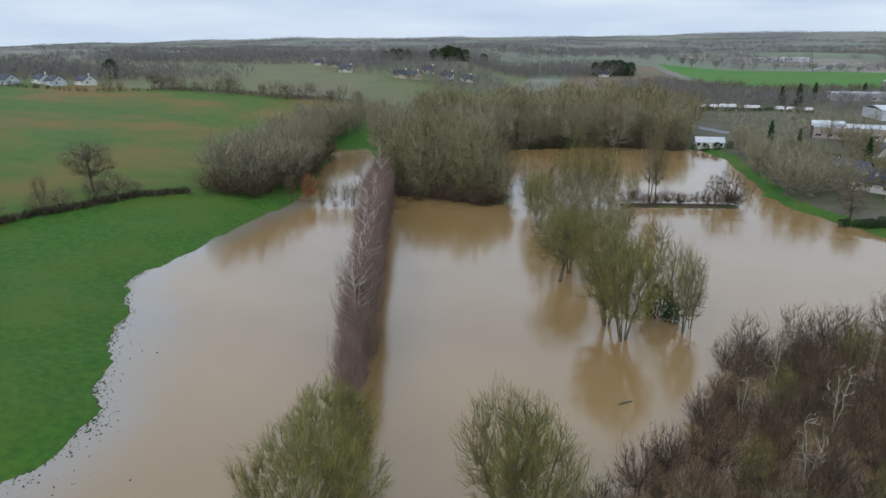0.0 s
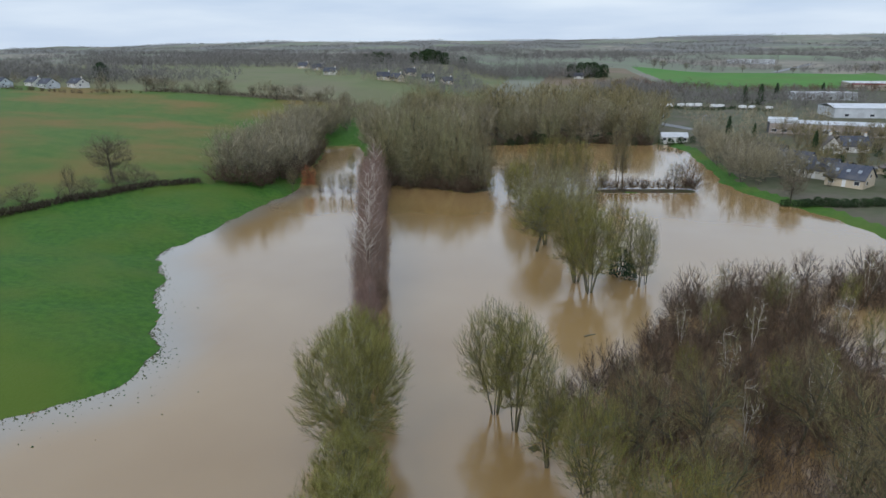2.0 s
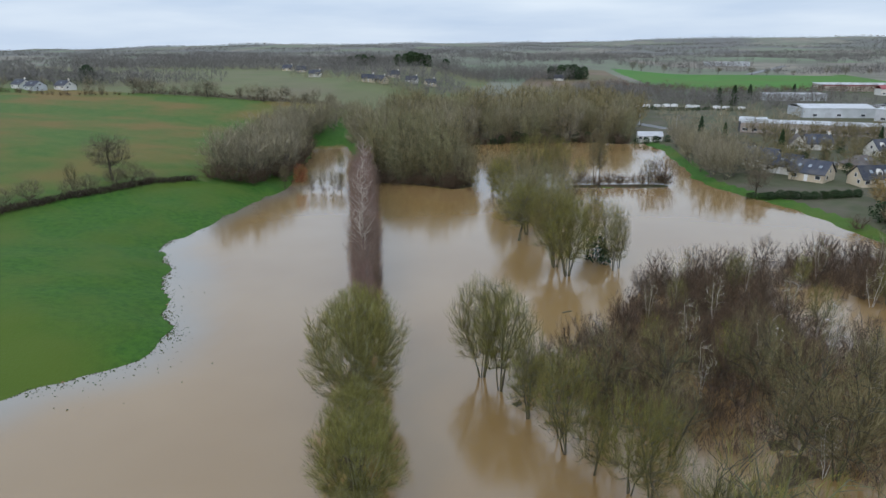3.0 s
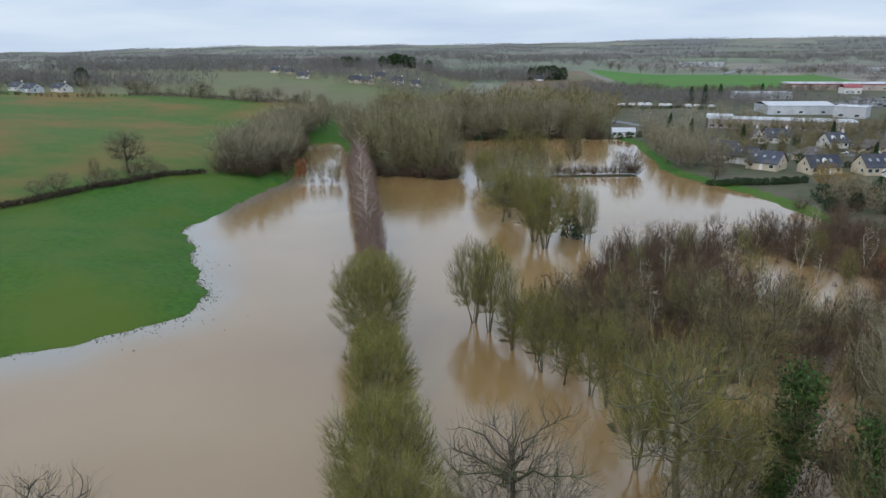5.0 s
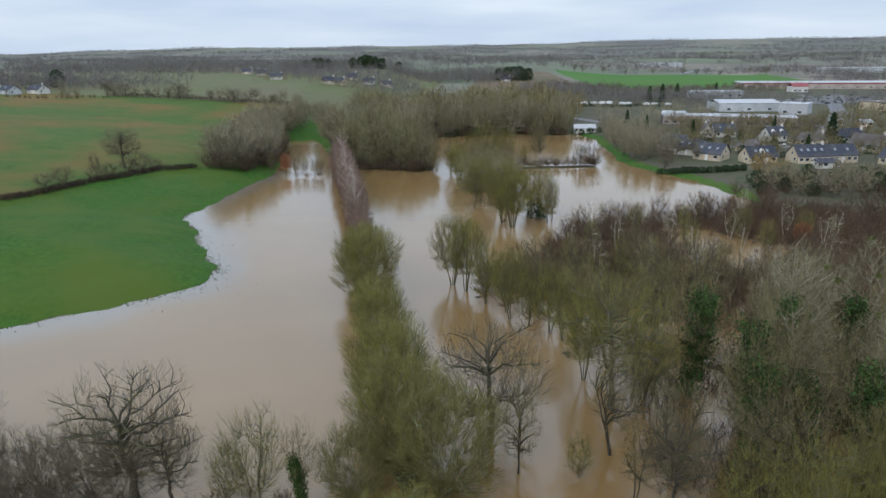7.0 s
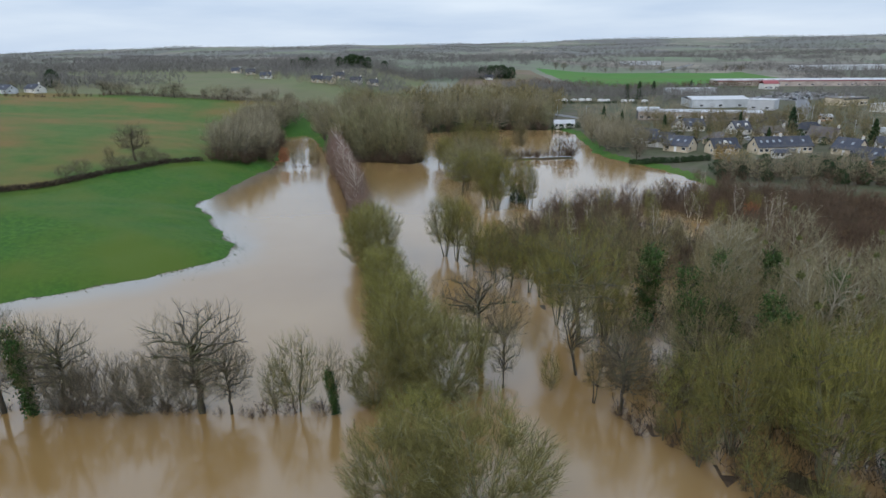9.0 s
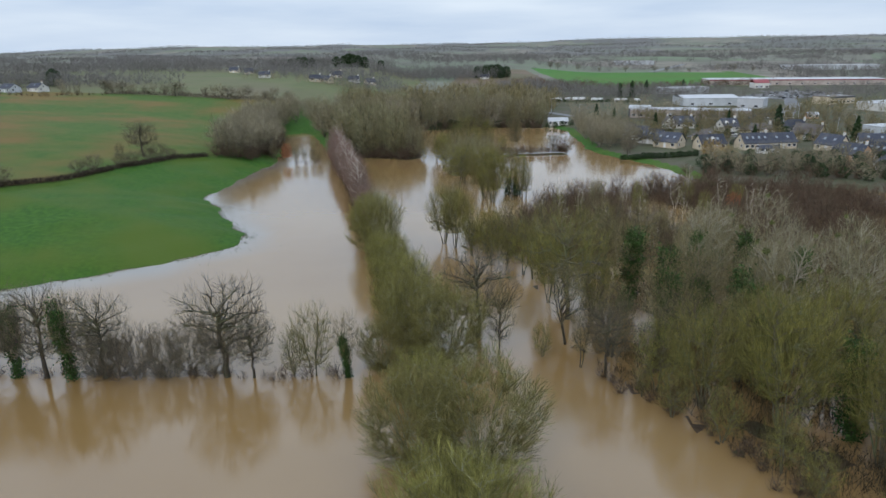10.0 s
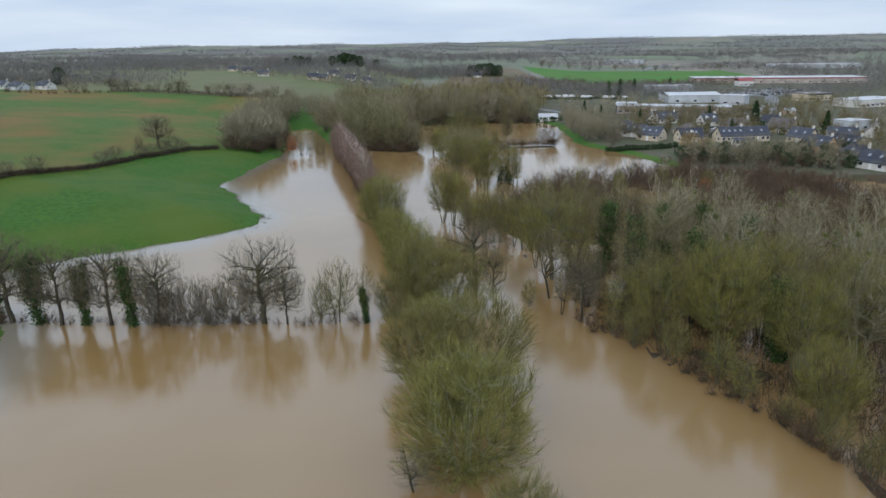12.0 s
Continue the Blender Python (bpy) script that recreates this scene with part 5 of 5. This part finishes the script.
        box_part("pane", (cx - 0.5, yy - 0.05, eave + 0.7, cx + 0.5, yy - 0.02, eave + 1.8), GLASS, dm)
    return root


# stepped terrace by the lake
for x, y, wall in ((80, 196, RENDER_C), (76, 208, RENDER_W), (73, 221, RENDER_W), (69.5, 236, RENDER_W)):
    house(x, y, -40, 12.5, 11.0, 3.0, 7.4, wall, SLATE, "stepped terrace house with slate roof by the lake", "lakeside terrace", 3, False, 3)
house(94, 189, 12, 13, 9, 2.9, 7.2, RENDER_C, SLATE, "cream house with slate roof and one dormer", skylights=2, chimney=False, openings=4, dormers=1)
house(111, 189, 10, 14, 9.5, 3.2, 7.8, RENDER_C, SLATE, "cream terrace house with long slate roof", skylights=4, openings=5)
house(122, 191, 10, 14, 9.5, 3.2, 7.6, RENDER_C, SLATE, "cream terrace house with long slate roof", skylights=2, openings=5, chimney=False)
house(112, 177, 0, 9, 5, 2.4, 3.8, RENDER_W, SLATE, "low white annexe behind the terrace", skylights=0, openings=4, chimney=False)
house(122, 247, 20, 11, 9, 3.0, 7.6, RENDER_W, SLATE, "white house with steep slate roof and dormers", skylights=0, dormers=2)
house(101, 214, 25, 12, 9, 2.8, 6.2, RENDER_C, SLATE_B, "cream bungalow with hipped grey roof", skylights=1, chimney=False, hip=3.0)
house(97, 260, 80, 10, 7, 3.0, 7.4, RENDER_W, SLATE_B, "white gabled house with brown slate roof", skylights=0)
house(105, 262, 5, 12, 9, 3.0, 7.2, RENDER_W, SLATE, "white house with slate roof", skylights=2)
house(132, 236, 5, 16, 10, 2.7, 6.0, RENDER_C, SLATE_B, "long low house with brown slate roof", skylights=0, hip=3.0)
house(139, 183, -60, 12, 9, 3.0, 7.8, RENDER_C, SLATE, "cream gabled house with blue slate roof", skylights=2)
house(146, 216, -50, 14, 10, 3.0, 8.2, RENDER_C, SLATE_B, "tall cream gable house with brown roof", skylights=0)
house(152, 243, 10, 14, 10, 3.0, 7.0, RENDER_W, SLATE, "white house with blue slate roof", skylights=0, hip=2.5)
house(134, 160, -60, 13, 10, 3.0, 7.6, RENDER_O, SLATE, "orange gable house with grey slate roof", skylights=2)
house(145, 160, -60, 13, 10, 3.0, 7.6, RENDER_C, SLATE, "cream gable house with grey slate roof", skylights=4)
house(136, 138, -70, 12, 10, 2.9, 7.0, RENDER_W, SLATE, "white house with pale slate roof", skylights=1, hip=2.5)
house(134, 122, -65, 12, 10, 2.9, 7.4, RENDER_W, SLATE, "white house with slate roof", skylights=2)
house(178, 199, 60, 12, 9, 3.0, 8.0, RENDER_W, SLATE_B, "white house with steep brown roof", skylights=2)
house(160, 192, -20, 14, 9, 3.0, 6.6, RENDER_W, SLATE, "white house with slate roof", skylights=2)
house(188, 300, 0, 7, 6, 2.8, 4.4, RENDER_O, SHEET, "small orange shop kiosk", skylights=0, chimney=False)
house(44, 284, 0, 13, 7, 2.8, 5.0, RENDER_W, SHEET, "low white lakeside cottage", skylights=0, chimney=False, openings=5)
grove("evergreen", [(38, 278.5), (42, 278), (46, 278.2), (51, 279)], 2.6, 3.4, "round shrubs before the cottage")

# farms and village on the hills
for x, y, turn, wall in ((-284, 331, -25, RENDER_W), (-312, 330, -25, RENDER_W), (-296, 322, -25, SHEET_W), (-324, 318, -20, SHEET_W)):
    house(x, y, turn, 15, 9, 3.0, 6.5, wall, SLATE, "white farmhouse at the field top", "farm buildings", 1, wall is RENDER_W)
for x, y, turn in ((-181, 471, 10), (-130, 440, 20), (-122, 446, -30), (-108, 486, 0), (-124, 492, 25), (-96, 498, 40), (6, 632, 0), (-215, 530, 20), (-240, 560, 0)):
    house(x, y, turn, 11, 8, 2.8, 6.4, RENDER_W if rng.random() < 0.75 else RENDER_C, SLATE, "white village house with slate roof among trees", "village houses", 0)


# ---------------------------------------------------------------- works and shops
def works(x, y, turn, length, depth, h, wall, roof, label, strip=None, panes=8, pitch=0.0):
    root = tagged(new("warehouse"), label, "warehouse", "works buildings")
    root.matrix_basis = pose(x, y, height(x, y), 0, 0, turn)
    L, D = length / 2, depth / 2
    box_part("wall", (-L, -D, -0.8, L, D, h), wall, root)
    bm = bmesh.new()
    if pitch:
        for s in (-1, 1):
            pts = [(-L - 0.3, s * (D + 0.3), h), (L + 0.3, s * (D + 0.3), h), (L + 0.3, 0, h + pitch), (-L - 0.3, 0, h + pitch)]
            v0, v1 = [bm.verts.new(p) for p in pts], [bm.verts.new((p[0], p[1], p[2] + 0.2)) for p in pts]
            bm.faces.new(v0)
            bm.faces.new(v1[::-1])
            for i in range(4):
                bm.faces.new((v0[i], v1[i], v1[(i + 1) % 4], v0[(i + 1) % 4]))
        bmesh.ops.recalc_face_normals(bm, faces=bm.faces)
    else:
        box(bm, -L - 0.2, -D - 0.2, h, L + 0.2, D + 0.2, h + 0.35)
    deck = part("roof", bm, roof, root)
    if not pitch:
        for k in range(max(2, int(length / 18))):
            cx = -L + (k + 0.5) * length / max(2, int(length / 18))
            box_part("roof_light", (cx - 1.2, -1.0, h + 0.35, cx + 1.2, 1.0, h + 0.75), SHEET_W, deck, "pale roof light")
    if strip:
        box_part("fascia", (-L - 0.25, -D - 0.28, h - 0.9, L + 0.25, -D - 0.2, h + 0.1), strip, root)
    for k in range(panes):
        cx = -L + (k + 0.5) * length / panes
        window(root, cx, -D, 0.8, min(2.4, length / panes * 0.6), 1.4, "-y")
    box_part("shutter", (-L * 0.3 - 1.5, -D - 0.05, 0, -L * 0.3 + 1.5, -D - 0.01, 3.0), SHEET, root, "grey roller shutter")
    return root


works(124, 313, -16, 66, 16, 4.6, BRICKW, SHEET, "long pinkish works with grey flat roof", panes=16)
works(97, 320, -16, 12, 10, 6.0, DARKW, SHEET_W, "dark corner block with white fascia", SHEET_W, 2)
works(162, 400, 0, 38, 26, 5.2, SHEET_W, SHEET, "white warehouse with grey roof", panes=3, pitch=1.6)
works(184, 372, -35, 16, 14, 6.2, SHEET, SHEET, "grey box-shaped warehouse in town", panes=2)
works(182, 522, 0, 42, 16, 5.0, SHEET_W, SHEET, "long white shed before the hill", panes=6)
works(330, 640, -8, 170, 40, 5.5, BRICKW, SHEET, "long supermarket with red fascia", REDP, 14)
works(275, 583, 0, 14, 12, 5.0, RENDER_W, REDP, "white pavilion with red pitched roof", panes=3, pitch=3.0)
works(262, 350, 25, 40, 20, 4.6, RENDER_W, SHEET, "wide white store with grey flat roof", panes=9)
works(250, 398, 25, 24, 14, 5.0, RENDER_C, SLATE_B, "cream store with dark fascia", DARKW, 6)
works(182, 224, 20, 13, 9, 4.6, SHEET_W, SHEET, "white flat-roofed hall in town", panes=2)
works(500, 900, -8, 120, 30, 6.0, SHEET_W, SHEET, "far white shed among fields", panes=6)
works(250, 1010, 0, 60, 20, 5.0, SHEET_W, SHEET, "far white shed among fields", panes=4)


# ---------------------------------------------------------------- streets, vehicles, lamps
def strip_road(name, line, width, lift, mat, label):
    vs, fs = [], []
    pts = []
    for (ax, ay), (bx, by) in zip(line[:-1], line[1:]):
        n = max(2, int(math.hypot(bx - ax, by - ay) / 4))
        pts += [(ax + (bx - ax) * i / n, ay + (by - ay) * i / n) for i in range(n)]
    pts.append(line[-1])
    for i, (x, y) in enumerate(pts):
        a, b = pts[max(0, i - 1)], pts[min(len(pts) - 1, i + 1)]
        d = math.hypot(b[0] - a[0], b[1] - a[1]) or 1
        nx, ny = -(b[1] - a[1]) / d * width / 2, (b[0] - a[0]) / d * width / 2
        z = max(height(x + nx, y + ny), height(x - nx, y - ny), height(x, y)) + lift
        vs += [(x + nx, y + ny, z), (x - nx, y - ny, z), (x + nx, y + ny, z - 0.6), (x - nx, y - ny, z - 0.6)]
    for i in range(len(pts) - 1):
        k = 4 * i
        fs += [(k, k + 1, k + 5, k + 4), (k + 2, k, k + 4, k + 6), (k + 1, k + 3, k + 7, k + 5)]
    tagged(new(name, mesh_of(name, vs, fs, [mat])), label, "road", kind="structure")


WET = surface("wet_asphalt", (0.10, 0.10, 0.105), (0.15, 0.15, 0.155), 0.2, (0.19, 0.19, 0.19), 0.05, rough=0.6)
strip_road("road", [(150, 262), (171, 298), (212, 375), (240, 440), (262, 540)], 9, 0.06, WET, "wet asphalt road through the town")
strip_road("road", [(60, 325), (40, 345), (-10, 372)], 7, 0.06, WET, "wet asphalt road by the lake")
strip_road("road", [(236, 845), (300, 960), (330, 1010)], 8, 0.1, WET, "pale road over the hill")
strip_road("road", [(84, 226), (112, 228), (140, 222), (170, 205)], 6, 0.06, WET, "wet asphalt street between houses")
strip_road("car_park", [(222, 452), (300, 520)], 46, 0.08, WET, "wet asphalt car park")


def vehicle(x, y, turn, mat, van, label):
    root = tagged(new("camper_van" if van else "car"), label, "van" if van else "car", "camp vehicles" if van else "parked cars")
    root.matrix_basis = pose(x, y, height(x, y) + (0.1 if not van else 0.0), 0, 0, turn)
    l, w, h = (2.2, 0.9, 2.0) if van else (2.1, 0.88, 0.85)
    bm = bmesh.new()
    box(bm, -l, -w, 0.35, l, w, h)
    bmesh.ops.bevel(bm, geom=bm.edges[:], offset=0.12, segments=1)
    part("body", bm, mat, root)
    bm = bmesh.new()
    box(bm, -l * 0.6, -w * 0.9, h, l * 0.4, w * 0.9, h + (0.25 if van else 0.6))
    if not van:
        for v in bm.verts:
            if v.co.z > h + 0.3:
                v.co.x *= 0.72
    part("roof_box" if van else "cabin", bm, mat if van else GLASS, root)
    box_part("windscreen", (l - 0.02, -w * 0.85, h * 0.55, l + 0.03, w * 0.85, h * 0.9), GLASS, root)
    for sx in (-0.6, 0.6):
        for sy in (-1, 1):
            bm = bmesh.new()
            bmesh.ops.create_cone(bm, cap_ends=True, segments=12, radius1=0.34, radius2=0.34, depth=0.24)
            bmesh.ops.rotate(bm, verts=bm.verts, matrix=Matrix.Rotation(radians(90), 3, "X"), cent=(0, 0, 0))
            bmesh.ops.translate(bm, verts=bm.verts, vec=(sx * l, sy * (w - 0.1), 0.34))
            part("wheel", bm, RUBBER, root)
    return root


for i, (x, y) in enumerate(along([(46, 413), (74, 428), (100, 446), (124, 430)], 8.5, 2.0)):
    vehicle(x, y, 10 + 25 * math.sin(i * 2.3), CAR_MATS[0], True, "white camper van on the camp ground")
grove("evergreen", along([(48, 402), (76, 416), (100, 434), (120, 420)], 2.6, 0.6), 1.6, 2.4, "hedge before the camp ground")
for i in range(30):
    a, b = rng.uniform(0, 1), rng.uniform(-18, 18)
    vehicle(222 + 78 * a - 0.66 * b, 452 + 68 * a + 0.75 * b, 41, CAR_MATS[i % 3], False, ("white", "grey", "black")[i % 3] + " car parked on wet asphalt")
for i, (x, y) in enumerate(((86, 226), (92, 228), (104, 229), (118, 229), (132, 226), (150, 214), (176, 300), (182, 318), (196, 350), (164, 300), (150, 290), (158, 304))):
    vehicle(x, y, 5 + 30 * (i % 3), CAR_MATS[(i * 2) % 3], False, ("white", "grey", "black")[(i * 2) % 3] + " car parked in the street")


def street_lamp(x, y, h=9.0):
    root = tagged(new("street_lamp"), "tall galvanised street lamp by the road", "lamp", "street lamps")
    root.matrix_basis = pose(x, y, height(x, y), 0, 0, rng.uniform(0, 360))
    vs, qs = tubes(np.array([[0, 0, -0.3]]), np.array([[0, 0, h]]), np.array([0.11]), np.array([0.06]), 8)
    part_mesh("pole", fast_mesh("pole", vs, qs, NO_T, [METAL]), root)
    vs, qs = tubes(np.array([[0, 0, h - 0.05]]), np.array([[1.3, 0, h + 0.2]]), np.array([0.05]), np.array([0.04]), 6)
    arm = part_mesh("arm", fast_mesh("arm", vs, qs, NO_T, [METAL]), root)
    box_part("lamp_head", (1.0, -0.14, h + 0.12, 1.7, 0.14, h + 0.26), SHEET, arm)


for x, y in ((14, 372), (30, 358), (46, 336), (39, 350), (58, 300), (150, 250), (158, 216), (172, 228), (176, 290), (205, 372), (132, 262)):
    street_lamp(x, y)


# ---------------------------------------------------------------- tufts, clods and drift at the flood's edge
def shore_tufts():
    """Grass tufts and clods standing out of the shallows along the meadow."""
    pts = along(SHORE[6:21], 0.035, 0.5)
    vs, fs, n = [], [], 0
    for x, y in pts:
        busy = 48 < y < 92
        off = rng.exponential(2.2 if busy and rng.random() < 0.5 else 0.7) - 1.4
        x, y = x + off * 0.85, y - off * 0.5
        s = rng.uniform(0.07, 0.26)
        k = 5
        a0 = rng.uniform(0, 6.28)
        vs += [(x + math.cos(a0 + i * 1.257) * s * rng.uniform(0.6, 1.3), y + math.sin(a0 + i * 1.257) * s * rng.uniform(0.6, 1.3), -0.1) for i in range(k)]
        vs.append((x, y, s * rng.uniform(0.35, 0.8)))
        fs += [(n + i, n + (i + 1) % k, n + k) for i in range(k)]
        n += k + 1
    tagged(new("grass_tufts", mesh_of("grass_tufts", vs, fs, [TUFT])), "dark wet grass tufts along the flood edge", "grass", kind="stuff")


TUFT = surface("wet_grass_tuft", (0.03, 0.06, 0.015), (0.06, 0.08, 0.03), 2.0, (0.07, 0.055, 0.03), 0.8, rough=0.8)
shore_tufts()


def drift_log(x, y, turn, length, r):
    line = np.array([[[-length / 2, 0, 0.02], [-length * 0.1, 0.06, 0.06], [length / 2, 0, 0.05]]])
    v, q = wood(line, np.array([r]), 8, 0.6)
    root = tagged(new("driftwood", fast_mesh("driftwood", v, q, NO_T, [BARK])), "dark drifting log in muddy water", "log")
    root.matrix_basis = pose(x, y, 0, 0, 0, turn)


drift_log(4.2, 83.1, 35, 1.9, 0.16)
drift_log(-2.2, 57.0, -60, 2.6, 0.28)
